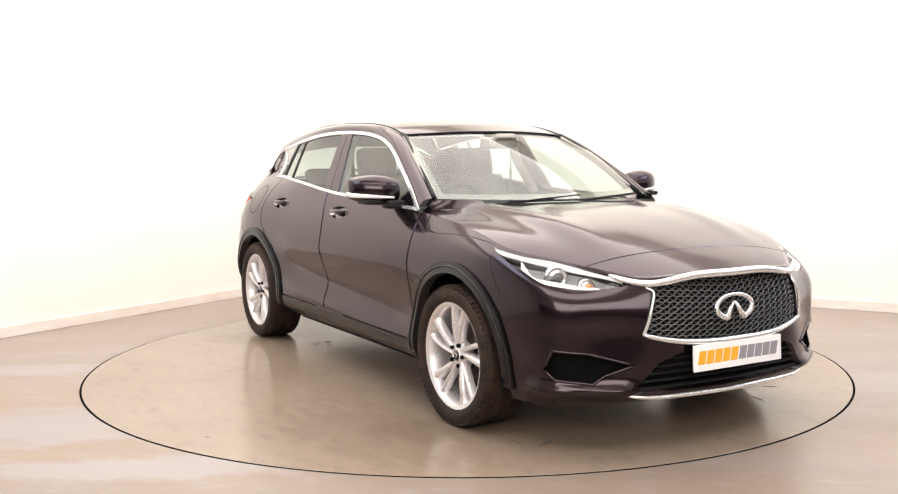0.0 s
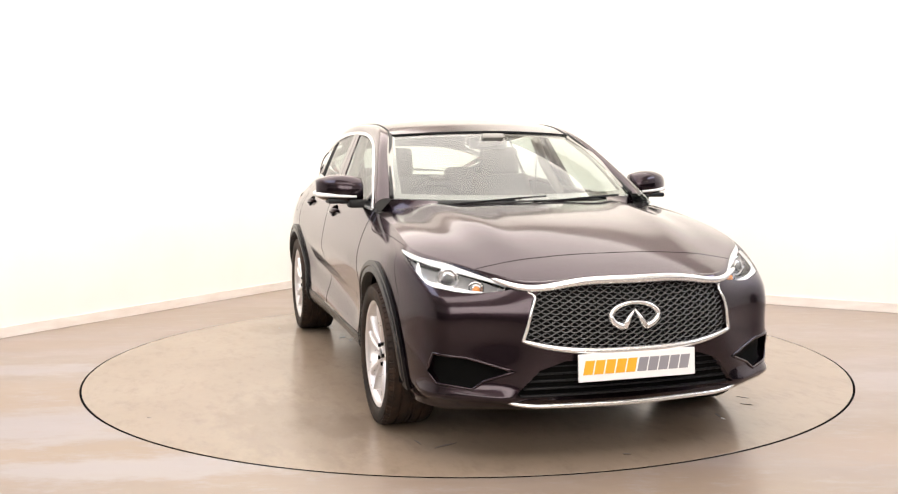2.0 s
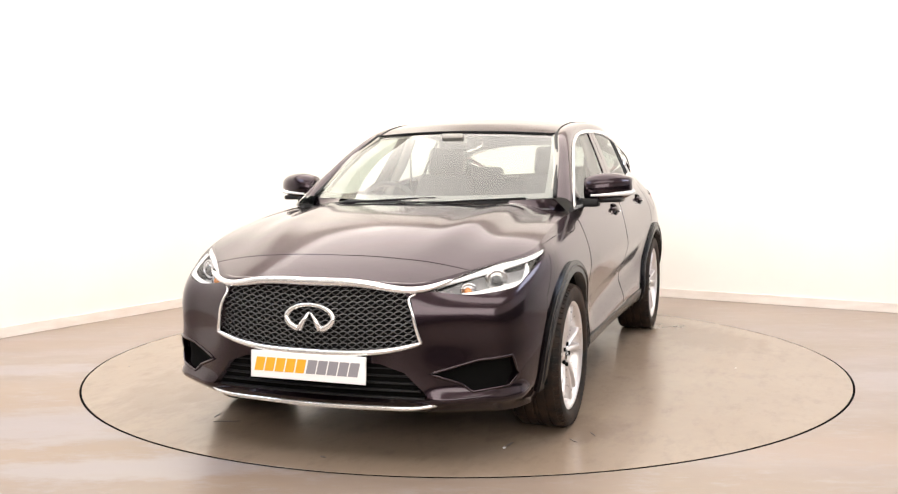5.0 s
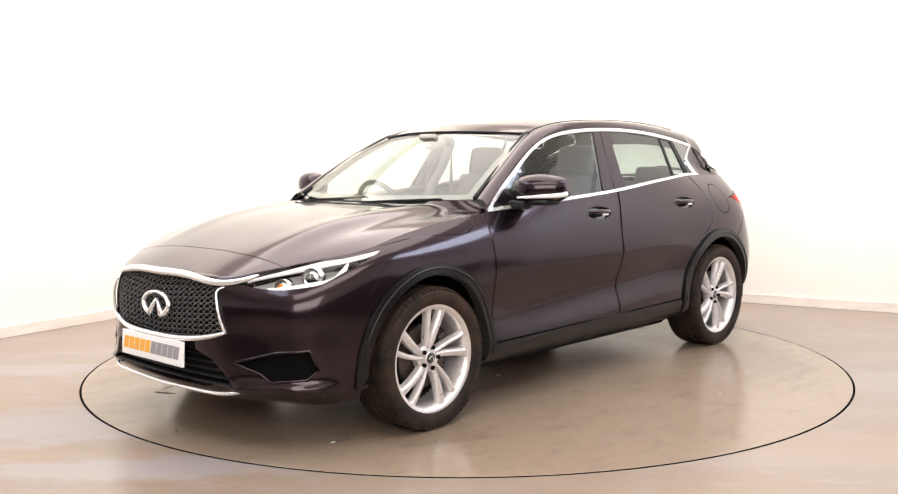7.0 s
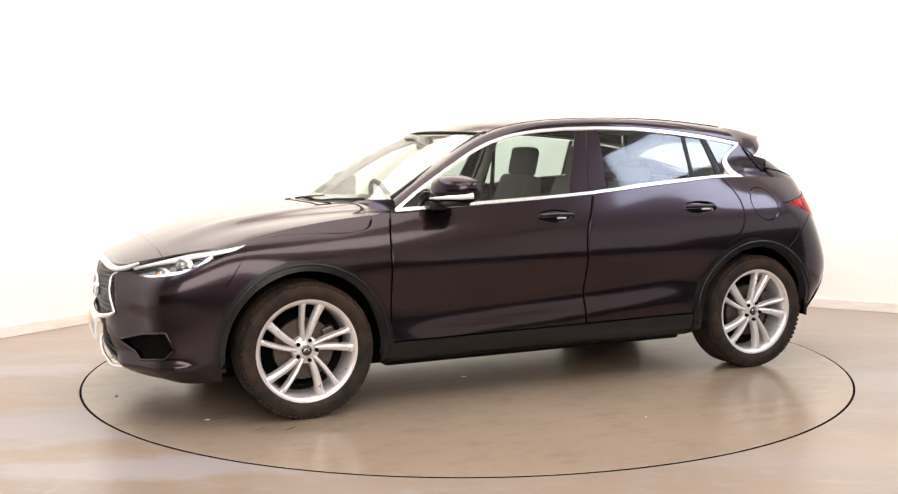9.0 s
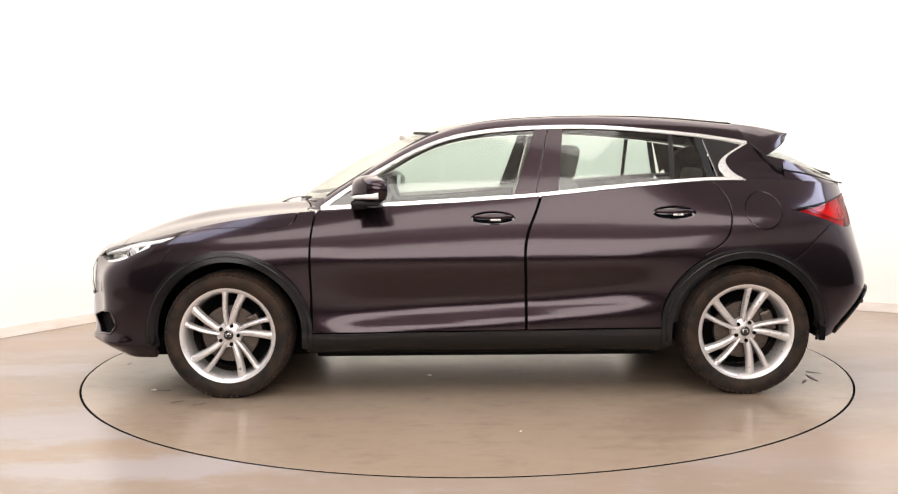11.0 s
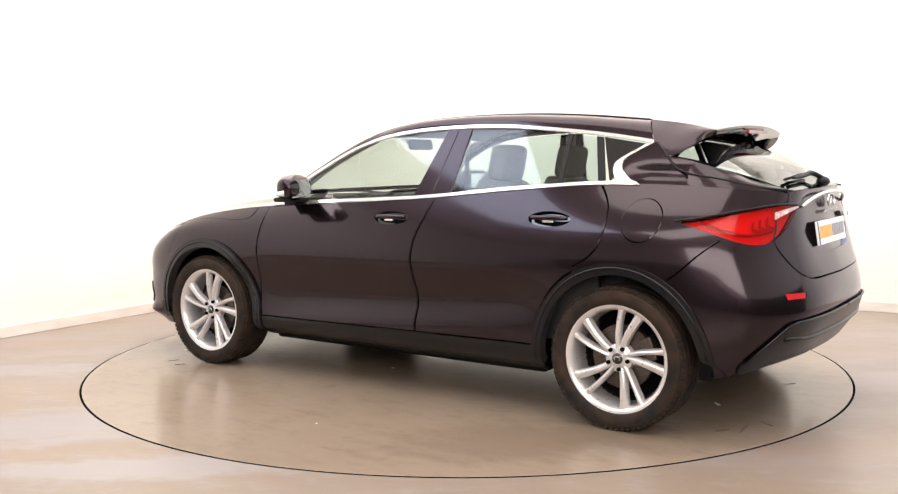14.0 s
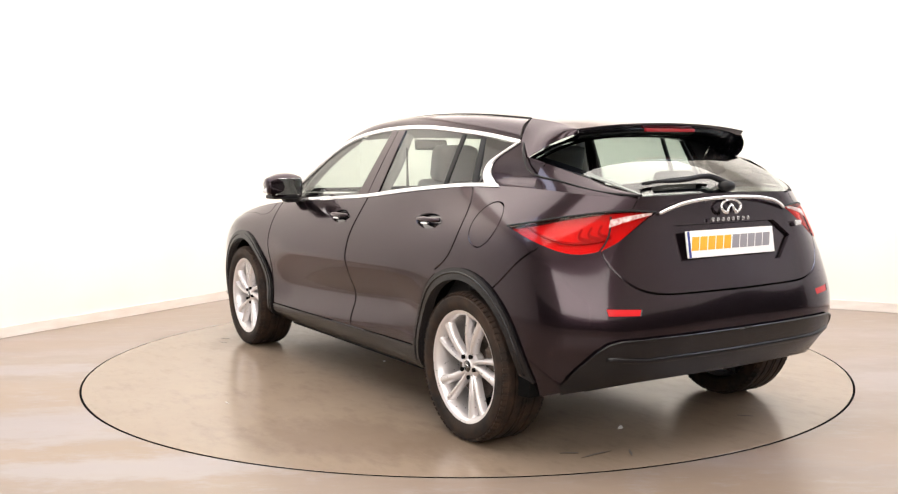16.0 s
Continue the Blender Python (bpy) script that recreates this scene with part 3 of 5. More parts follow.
def build_car():
    car = new("car")
    tagged(car, "dark aubergine metallic hatchback with chrome trim on the turntable", "car")
    # ---- lines shared by neighbours
    ARCH_F = flank(np.concatenate([[(FX + .40, .05)], arc(FX, WHEEL_Z, .40, 0, 180), [(FX - .40, .05)], [(FX + .40, .05)]]))
    ARCH_R = flank(np.concatenate([[(RX + .40, .05)], arc(RX, WHEEL_Z, .40, 0, 180), [(RX - .40, .05)], [(RX + .40, .05)]]))

    def deep(uv):
        """An arch opening run down past the body's lower edge."""
        q = uv.copy()
        low = q[:, 1] < 0.35
        q[low, 1] = np.where(q[low, 1] < 0.2, -0.6, q[low, 1])
        return q
    ARCH_F, ARCH_R = deep(ARCH_F), deep(ARCH_R)

    def seam(uv_line, w=0.0075):
        return ribbon(np.asarray(uv_line) * np.array(UV), w) / np.array(UV)

    door_front = flank(curve([(.885, 1.0), (.905, .9), (.915, .6), (.915, .34)], 30))
    door_mid = flank(curve([(-.295, 1.06), (-.255, .95), (-.215, .85), (-.205, .6), (-.205, .345)], 40))
    door_rear = flank(curve([(-1.19, 1.13), (-1.265, 1.02), (-1.275, .93), (-1.24, .82), (-1.13, .74)], 40))
    door_low = flank([(.92, .335), (-.95, .352)])
    bump_f = spatial(curve([(1.62, .84, .825), (1.66, .87, .76), (1.73, .88, .66)], 20))
    bump_r = flank(curve([(-1.80, .885), (-1.72, .82), (-1.64, .745), (-1.58, .70)], 20))
    gate = on_body(curve([(-2.0, .445, 1.1), (-2.03, .56, 1.0), (-2.02, .66, .90), (-2.04, .62, .81), (-2.07, .52, .725), (-2.1, .3, .695), (-2.1, 0, .69)], 60))
    hood_side = flank(curve([(.975, 1.0), (.99, .955), (1.01, .915), (1.06, .893), (1.25, .888), (1.45, .882), (1.60, .862)], 40), .83)
    seams = [seam(q) for q in (hood_side, door_front, door_mid, door_rear, door_low, bump_f, bump_r)]
    seams_rear = [seam(gate, 0.009)]

    # ---- outlines of the openings
    HEAD = spatial(curve([(1.605, .828, .86), (1.72, .80, .845), (1.84, .71, .815), (1.94, .62, .785), (2.05, .52, .735), (2.10, .455, .70),
                          ], 30).tolist() + curve([(2.10, .455, .70), (2.05, .53, .675), (1.985, .655, .66), (1.91, .75, .69), (1.82, .80, .755), (1.70, .83, .81), (1.605, .828, .86)], 30)[1:].tolist())
    HEAD[:, 1] = np.where(HEAD[:, 1] > 4.92, 5.15, HEAD[:, 1])
    grille_r = [(0, .735), (.25, .73), (.40, .712), (.425, .68), (.445, .60), (.465, .515), (.40, .495), (.25, .475), (0, .465)]
    GRILLE = face_on(grille_r, 2.2)
    GRILLE = np.concatenate([GRILLE, GRILLE[::-1] * np.array([-1, 1])])
    LOWER = face_on([(0, .435), (.30, .43), (.40, .395), (.50, .285), (.30, .262), (0, .255)], 2.2)
    LOWER = np.concatenate([LOWER, LOWER[::-1] * np.array([-1, 1])])
    FOG = spatial(closed([(1.985, .775, .45), (2.06, .66, .437), (2.15, .485, .388), (2.10, .60, .345), (2.08, .645, .305), (1.99, .765, .325), (1.955, .80, .37)]))
    LAMP = spatial(curve([(-1.60, .842, .975), (-1.75, .80, 1.0), (-1.88, .69, 1.02), (-1.97, .56, 1.035), (-2.02, .385, 1.02)], 30).tolist()
                   + curve([(-2.02, .385, 1.02), (-2.04, .52, .955), (-2.02, .66, .895), (-1.93, .765, .878), (-1.80, .82, .905), (-1.60, .842, .975)], 30)[1:].tolist())
    CLADR = face_on([(0, .53), (.45, .53), (.64, .525), (.69, .50), (.735, .42), (.76, .33)], -2.1)
    REFL = face_on(closed([(.665, .655), (.52, .648), (.53, .622), (.66, .626)]), -2.05)
    FUEL = flank(closed(arc(-1.445, .96, .098, 0, 360, 49)[:-1]))
    PLATEWELL = face_on([(0, .965), (.30, .965), (.40, .895), (.30, .80), (0, .795)], -2.08)
    tail2 = lambda q: q[::-1] * np.array([-1, 1]) + np.array([32, 0])
    PLATEWELL[:, 0] = np.minimum(PLATEWELL[:, 0], 15.99)
    PLATEWELL = np.concatenate([PLATEWELL[::-1], tail2(PLATEWELL[::-1])])
    hand = []
    for hx, hz in ((-.035, .932), (-.98, .953)):
        t = np.linspace(0, 2 * np.pi, 33)
        hand.append(flank(np.stack([hx + .115 * np.cos(t), hz + .036 * np.sin(t)], -1)))

    cut = lambda fn, o, h=(), **k: trimmed(fn, o, h, scale=UV, **k)

    # ---- painted panels of the lower body
    # nose and front bumper as one skin across the car
    edge = np.concatenate([bump_f, [[bump_f[-1][0], -0.05]]])
    top = np.stack([np.linspace(0.0, bump_f[0][0], 40), np.full(40, 5.0)], -1)
    half = np.concatenate([top, [[bump_f[0][0], 5.0]], edge])
    bot = np.stack([np.linspace(bump_f[-1][0], 0, 40), np.zeros(40)], -1)
    half = np.concatenate([half, bot])
    mirror2 = lambda q: q[::-1] * np.array([-1, 1])
    nose = np.concatenate([half, mirror2(half)])
    skin = cut(body, nose, [GRILLE, LOWER, FOG, mirror2(FOG), HEAD, mirror2(HEAD), ARCH_F, mirror2(ARCH_F)], step=.024, depth=.035)
    panel("front_bumper", skin, PAINT, car, "painted front bumper with a chrome lip")
    fend = np.concatenate([np.stack([np.linspace(bump_f[0][0], door_front[0][0], 40), np.full(40, 5.0)], -1), door_front, [[door_front[-1][0], 0.02]], [[bump_f[-1][0], 0.02]], bump_f[::-1]])
    both("front_wing", cut(body, fend, [ARCH_F, HEAD] + seams, step=.026), PAINT, car)
    top_line = lambda a, b: np.stack([np.linspace(a, b, 40), np.full(40, 5.0)], -1)
    fd = np.concatenate([top_line(door_front[0][0], door_mid[0][0]), door_mid, flank([(-.205, .34), (.915, .335)]), door_front[::-1]])
    fdoors = both("front_door", cut(body, fd, seams + [hand[0]], step=.03), PAINT, car)
    rd = np.concatenate([top_line(door_mid[0][0], door_rear[0][0]), door_rear, flank(arc(RX, WHEEL_Z, .452, 62, 12, 20)), flank([(-.91, .352), (-.205, .34)]), door_mid[::-1]])
    rdoors = both("rear_door", cut(body, rd, seams + [ARCH_R, hand[1]], step=.03), PAINT, car)
    sl = np.concatenate([flank([(.93, .335), (-.2, .338), (-.96, .35)]), [[flank([(-.96, .3), (-.97, .3)])[0][0], 0.0]], [[flank([(.94, .3), (.95, .3)])[0][0], 0.0]]])
    both("sill", cut(body, sl, [seams[4], ARCH_F, ARCH_R], offset=.004), CLAD, car, "dark satin sill cladding")
    both("rear_wing", cut(body, np.concatenate([top_line(door_rear[0][0], gate[0][0]), gate[:22], on_body([(-1.97, .70, .89), (-1.85, .80, .90)]), bump_r, [[bump_r[-1][0], .02]], [[door_rear[-1][0], .02]], door_rear[::-1]]),
                          [ARCH_R, LAMP, FUEL] + seams + seams_rear, step=.026), PAINT, car)
    both("fuel_flap", cut(body, (FUEL - FUEL.mean(0)) * 0.935 + FUEL.mean(0), (), step=.02), PAINT, car)
    rear_all = [ARCH_R, LAMP, REFL] + seams + seams_rear
    rear_all = rear_all + [tail2(q) for q in rear_all]
    rbh = np.concatenate([gate[::-1][:42][::1], on_body([(-1.97, .70, .89), (-1.85, .80, .90)]), bump_r, [[bump_r[-1][0], 0.02]], np.stack([np.linspace(bump_r[-1][0], 16, 40), np.full(40, .02)], -1)[1:]])
    rb_full = np.concatenate([rbh, tail2(rbh)])
    val_half = np.concatenate([[[CLADR[-1][0], .02]], CLADR[::-1]])
    val_full = np.concatenate([val_half, tail2(val_half)])
    val_cut = np.concatenate([[[CLADR[-1][0], -.5]], CLADR[::-1], tail2(np.concatenate([[[CLADR[-1][0], -.5]], CLADR[::-1]]))])
    panel("rear_bumper", cut(body, rb_full, rear_all + [val_cut], step=.026), PAINT, car, "painted rear bumper above a dark valance")
    panel("rear_valance", cut(body, val_full, (), step=.026, offset=.012, depth=.03), CLAD, car, "dark satin lower rear valance")
    rl = body(*face_on([(0, .44), (.50, .44), (.66, .455)], -2.1).T) + np.array([-.010, 0, 0])
    rl = np.concatenate([rl[::-1], rl[1:] * np.array([1, -1, 1])])
    part("valance_ridge", tube([tuple(p) for p in rl], .014, 8), CLAD, car, "rounded ridge across the valance", smooth=True)
    re2 = body(*CLADR.T) + np.array([-.012, .004, 0])
    for sg in (1, -1):
        part("valance_edge", tube([tuple(p * np.array([1, sg, 1])) for p in re2[::2]], .006, 8), CLAD, car, smooth=True)
    both("rear_reflector", cut(body, (REFL - REFL.mean(0)) * .93 + REFL.mean(0), (), step=.02, offset=-.002), RED, car, "slim red rear reflector")
    tg = np.concatenate([np.stack([np.linspace(16, gate[0][0], 20), np.full(20, 5.0)], -1), gate])
    tg_full = np.concatenate([tg, tail2(tg)[1:-1]])
    gates = [panel("tailgate", cut(body, tg_full, [LAMP, tail2(LAMP), PLATEWELL] + seams_rear + [tail2(q) for q in seams_rear], step=.026, depth=.02), PAINT, car)]
    pw_mid = np.array([16.0, PLATEWELL[:, 1].mean()])
    panel("plate_recess", cut(body, (PLATEWELL - pw_mid) * 1.03 + pw_mid, (), step=.03, offset=-.016, depth=0), PAINT, gates[0])
    # arch lips, cladding round the wheels
    for cx, a0, a1, hole in ((FX, -10, 190, ARCH_F), (RX, -10, 179, ARCH_R)):
        ring = np.concatenate([arc(cx, WHEEL_Z, .438, a0, a1, 70), arc(cx, WHEEL_Z, .386, a1, a0, 70)])
        uv = flank(closed(ring))
        uv[:, 1] = np.clip(uv[:, 1], 0.0, 5)
        lips = both("arch_lip", cut(body, uv, (), step=.02, offset=.014, depth=.05), CLAD, car, "dark satin wheel arch lip")
        bead = flank(arc(cx, WHEEL_Z, .418, a0 + 4, a1 - 4, 50))
        bd = body(bead[:, 0], bead[:, 1]) + np.array([0, .013, 0])
        for sg, lip in zip((1, -1), lips):
            part("lip_bead", tube([tuple(p * np.array([1, sg, 1])) for p in bd], .006, 8), CLAD, lip, smooth=True)
    # inner shell behind the gaps, and the underbody
    full = np.array([[0.0, .05]] + [[u, .05] for u in np.linspace(.5, 16, 40)] + [[u, 4.97] for u in np.linspace(16, 0, 40)])
    both("inner_shell", cut(body, full, [ARCH_F, ARCH_R, HEAD, LAMP], step=.05, offset=-.030, depth=0), VOID, car, "black inner shell behind the panel gaps")
    bm = bmesh.new()
    box(bm, -1.0, 1.92, -.62, .62, .175, .30, bevel=.03)
    box(bm, -1.65, -.95, -.45, .45, .21, .36, bevel=.03)
    box(bm, -1.98, -1.55, -.60, .60, .36, .44, bevel=.03)
    box(bm, -.91, .91, -.74, .74, .185, .27, bevel=.02)
    part("underbody", bm, VOID, car, "black underbody tray")
    for cx in (FX, RX):
        for s in (1, -1):
            bm = lathe([(0, .40), (.43, .40), (.43, .845), (.388, .868)], 48)
            bmesh.ops.delete(bm, geom=[v for v in bm.verts if v.co.z < -.07], context="VERTS")
            bmesh.ops.transform(bm, matrix=pose(cx, 0, WHEEL_Z) @ Matrix.Diagonal((1, s, 1, 1)), verts=bm.verts)
            part("wheel_well", bm, VOID, car, "black wheel well liner")

    # ---- bonnet: a crowned lid over the front
    lid = lambda x, y: np.stack([x, y, hood_height(x, y)], -1)
    HOOD = [(1.985, 0), (1.982, .3), (1.965, .60)]
    rear_edge = curve([(.88, .735), (.90, .66), (.99, .48), (1.06, .22), (1.075, 0)], 24)
    up = (_wu(np.linspace(0, 7.2, 160)) @ NET[5])[:, :2]
    k = int(np.argmin(np.hypot(up[:, 0] - 1.955, up[:, 1] - .605)))
    h = np.concatenate([along(np.array(HOOD[:2] + [(1.966, .598)])), up[k:], [[.80, .79], [.80, .66], [.87, .64], [.90, .66]], rear_edge[2:]])
    hood_loop = np.concatenate([h, (h * np.array([1, -1]))[::-1]])
    panel("bonnet", trimmed(lid, hood_loop, (), step=.03, depth=.02), PAINT, car, "long crowned dark bonnet")
    g = 0.006
    nose_top = np.concatenate([up[:k + 1], along(np.array([(1.965 + g, .60), (1.982 + g, .3), (1.985 + g, 0)]))])
    npn = np.concatenate([nose_top, (nose_top * np.array([1, -1]))[::-1]])
    panel("nose_panel", trimmed(lid, npn, (), step=.025), PAINT, car)
    jl = curve([(1.085, -.44), (1.118, -.41), (1.135, -.30), (1.142, 0), (1.135, .30), (1.118, .41), (1.085, .44)], 50)
    jz = hood_height(jl[:, 0], jl[:, 1]) + .0005
    part("bonnet_joint", tube([(x, y, z) for (x, y), z in zip(jl, jz)], .0035, 6), BLACK, car, "black joint across the foot of the bonnet", smooth=True)
    # cowl behind the bonnet
    bm = bmesh.new()
    box(bm, .88, 1.045, -.55, .55, .93, .985, bevel=.015)
    part("cowl", bm, BLACK, car, "black plastic cowl under the wipers")
    for s in (1, -1):
        q = np.linspace(.70, 1.0, 10)
        base = np.stack([1.07 - .225 * q ** 2, .685 * q, 1.022 + .013 * q ** 2], -1)
        base[:, 2] -= .004
        he = curve([(1.0, .47), (.945, .58), (.885, .665), (.80, .735)], 10)
        he = np.concatenate([he, (hood_height(he[:, 0], he[:, 1]) - .004)[:, None]], 1)
        loft([(he * (1 - t) + base * t) * np.array([1, s, 1]) for t in np.linspace(0, 1, 6)], PAINT, "scuttle_corner", car, "painted corner at the foot of the pillar")
    build_greenhouse(car)
    build_front(car, cut, GRILLE, LOWER, FOG, HEAD)
    build_rear(car, cut, LAMP)
    for dr, hx, hz, hl in ((fdoors, -.035, .932, hand[0]), (rdoors, -.98, .953, hand[1])):
        for s, d in zip((1, -1), dr):
            panel("handle_cup", cut(body, hl, (), step=.02, offset=-.02, depth=0), PIANO, d, "dark recessed cup behind the handle", s)
            pts = [(hx + .10 * q, (float(body(*np.array([on_body([(hx, .88, hz)], (1, .02, 1))[0]]).T)[0][1]) + .018 * (1 - q ** 4)) * s, hz + .006) for q in np.linspace(-1, 1, 13)]
            part("handle", tube(pts, lambda t: .014 - .004 * abs(2 * t - 1), 8), PAINT, d, smooth=True)
            bm = bmesh.new()
            box(bm, hx - .04, hx + .015, -.006, .006, hz - .009, hz + .001, bevel=.003)
            bmesh.ops.translate(bm, verts=bm.verts, vec=(0, s * (pts[6][1] * s + .012), -.006))
            part("handle_trim", bm, CHROME, d, "short chrome strip on the handle")
    for nm, x, s in (("front_wheel", FX, 1), ("front_wheel", FX, -1), ("rear_wheel", RX, 1), ("rear_wheel", RX, -1)):
        build_wheel(car, x, s)
    build_interior(car)
    return car


# ---------------- the car: cabin, glass and bright trim ----------------
_bx = -np.array([.92, .35, -.3, -.9, -1.35, -1.7, -2.0])
_bw = cardinal(_bx)
BELT_Y, BELT_Z = np.array([.79, .80, .79, .765, .71, .675, .60]), np.array([.985, 1.0, 1.045, 1.10, 1.12, 1.108, 1.09])


def cabin(x, z):
    """The cabin's side skin as a leaning sheet over the side view."""
    w = _bw(-np.asarray(x))
    d = z - w @ BELT_Z
    scoop = 0.014 * np.exp(-((d - 0.05) / 0.03) ** 2) * np.clip((-1.30 - np.asarray(x)) / 0.12, 0, 1)
    return np.stack([x, w @ BELT_Y - 0.42 * d - 0.12 * d * np.abs(d) - scoop, z], -1)


UPPER = [(.86, .985), (.715, 1.085), (.58, 1.165), (.43, 1.25), (.28, 1.318), (.12, 1.362), (-.04, 1.385), (-.35, 1.402), (-.65, 1.398), (-.94, 1.375), (-1.15, 1.352), (-1.41, 1.312)]
LOWER_LINE = [(.86, .985), (.56, 1.0), (.24, 1.017), (-.07, 1.033), (-.31, 1.05), (-.67, 1.085), (-.95, 1.107), (-1.22, 1.122), (-1.365, 1.121)]
ROOF_EDGE = [(.845, .685, 1.035), (.66, .645, 1.15), (.45, .60, 1.275), (.25, .553, 1.375), (.05, .547, 1.427), (-.25, .548, 1.455), (-.6, .548, 1.462), (-1.0, .537, 1.449), (-1.353, .513, 1.418)]


def build_greenhouse(car):
    up, lo = curve(UPPER, 90), curve(LOWER_LINE, 70)

    def up_z(x):
        return np.interp(-x, -up[:, 0], up[:, 1])

    def lo_z(x):
        return np.interp(-x, -lo[:, 0], lo[:, 1])

    def window(a_top, a_bot, b_top, b_bot, n=30):
        """Outline between two slanting edges, within the bright lines."""
        t = np.linspace(0, 1, n)
        xt, xb = a_top + (b_top - a_top) * t, a_bot + (b_bot - a_bot) * t
        top = np.stack([xt, up_z(xt) - .012], -1)
        bot = np.stack([xb, lo_z(xb) + .012], -1)
        return np.concatenate([top, bot[::-1]])
    panes = [("front_window", window(.80, .80, -.275, -.155), "clear front side window"),
             ("rear_window", window(-.415, -.375, -.985, -.98), "clear rear side window"),
             ("quarter_window", window(-1.005, -.998, -1.135, -1.185), "small fixed rear quarter window")]
    for nm, o, lab in panes:
        for ob in both(nm, trimmed(cabin, o, (), step=.04, offset=-.006, depth=0), SIDEGLASS, car, lab):
            ob.visible_shadow = False
    bp = window(-.27, -.15, -.335, -.262)
    both("door_pillar", trimmed(cabin, bp, (), step=.03), PAINT, car, "dark painted door pillar")
    both("door_pillar", trimmed(cabin, window(-.341, -.268, -.42, -.38), (), step=.03), PAINT, car, "dark painted door pillar")
    both("window_bar", trimmed(cabin, window(-.983, -.978, -1.007, -1.0), (), step=.03), BLACK, car, "black upright between the rear panes")
    both("window_bar", trimmed(cabin, window(-1.13, -1.18, -1.165, -1.215), (), step=.03), BLACK, car, "black upright at the end of the rear door")
    tri = np.array([(-1.17, 1.338), (-1.37, 1.305), (-1.30, 1.255), (-1.255, 1.205), (-1.262, 1.165), (-1.235, 1.135)])
    both("corner_panel", trimmed(cabin, closed(tri), (), step=.02), PIANO, car, "gloss black corner panel by the chrome kink")
    both("mirror_panel", trimmed(cabin, closed([(.84, .998), (.70, 1.075), (.62, 1.0)]), (), step=.02, offset=.001), PIANO, car, "gloss black triangle behind the door mirror")
    # bright surround: upper run, lower run and the angled kink
    both("upper_chrome", trimmed(cabin, ribbon(up, .015), (), step=.015, offset=.007, depth=.012), CHROME, car, "chrome strip over the side windows")
    both("lower_chrome", trimmed(cabin, ribbon(lo, .015), (), step=.015, offset=.007, depth=.012), CHROME, car, "chrome strip under the side windows")
    kink_in = curve([(-1.385, 1.303), (-1.30, 1.253), (-1.245, 1.20), (-1.25, 1.165), (-1.275, 1.132)], 20)
    kink_out = curve([(-1.415, 1.308), (-1.328, 1.261), (-1.281, 1.213), (-1.298, 1.172), (-1.385, 1.113)], 20)
    both("chrome_kink", trimmed(cabin, np.concatenate([kink_in, kink_out[::-1]]), (), step=.015, offset=.008, depth=.012), CHROME, car, "broad angled chrome piece at the rear pillar")
    # roof rail between the upper chrome and the roof edge
    re_ = curve(ROOF_EDGE, 90)
    upx = curve(UPPER, 90)
    rail_rows = []
    low3 = cabin(upx[:, 0], upx[:, 1] + .006)
    n = 9
    for i in range(90):
        a, b = low3[i], re_[i]
        rows = []
        d = b - a
        outw = np.array([d[0] * 0, abs(d[2]) + .02, abs(d[1]) + .01])
        outw /= np.linalg.norm(outw)
        for j in range(n):
            t = j / (n - 1)
            rows.append(a + d * t + outw * .022 * math.sin(math.pi * t) ** 0.9)
        rail_rows.append(rows)
    for s in (1, -1):
        loft([[p * np.array([1, s, 1]) for p in r] for r in rail_rows], PAINT, "roof_rail", car, "dark painted pillar and roof side rail")
    # windscreen with its dark border
    def screen(s, t):
        s, t = np.asarray(s), np.asarray(t)
        bx, by, bz = 1.07 - .225 * s ** 2, .685 * s, 1.022 + .013 * s ** 2
        tx, ty, tz = .40 - .15 * s ** 2, .553 * s, 1.392 - .017 * s ** 2
        k = .022 * np.sin(np.pi * np.clip(t, 0, 1))
        return np.stack([bx + (tx - bx) * t + k * .5, by + (ty - by) * t + .012 * s * np.sin(np.pi * np.clip(t, 0, 1)), bz + (tz - bz) * t + k], -1)
    o = along(np.array([(-.985, .01), (.985, .01), (.985, .985), (-.985, .985), (-.985, .01)]), .05)[:-1]
    i_ = along(np.array([(-.93, .075), (.93, .075), (.955, .955), (-.955, .955), (-.93, .075)]), .05)[:-1]
    ob = panel("windscreen", trimmed(screen, o, (), step=.05, offset=-.004, depth=0), SCREEN, car, "clear raked windscreen with a black border")
    ob.visible_shadow = False
    panel("border", trimmed(screen, o, [i_], step=.05, offset=-.007, depth=0), PIANO, ob, "black printed border")
    # roof
    rows = []
    i0 = int(np.argmin(np.hypot(re_[:, 0] - .25, re_[:, 2] - 1.375)))
    edge = re_[i0:]
    xe = edge[:, 0]
    for q, e in enumerate(edge):
        t = q / (len(edge) - 1)
        xc = .40 + (-1.365 - .40) * t
        zc = float(np.interp(-xc, [-.40, -.25, -.05, .2, .45, .7, 1.0, 1.2, 1.365], [1.398, 1.440, 1.475, 1.499, 1.510, 1.509, 1.494, 1.474, 1.452]))
        row = []
        for j in range(31):
            s = -1 + 2 * j / 30
            w = abs(s) ** 2.3
            row.append((xc + (e[0] - xc) * s * s, e[1] * s, zc + (e[2] - zc) * w))
        rows.append(row)
    loft(rows, PAINT, "roof", car, "dark painted roof")
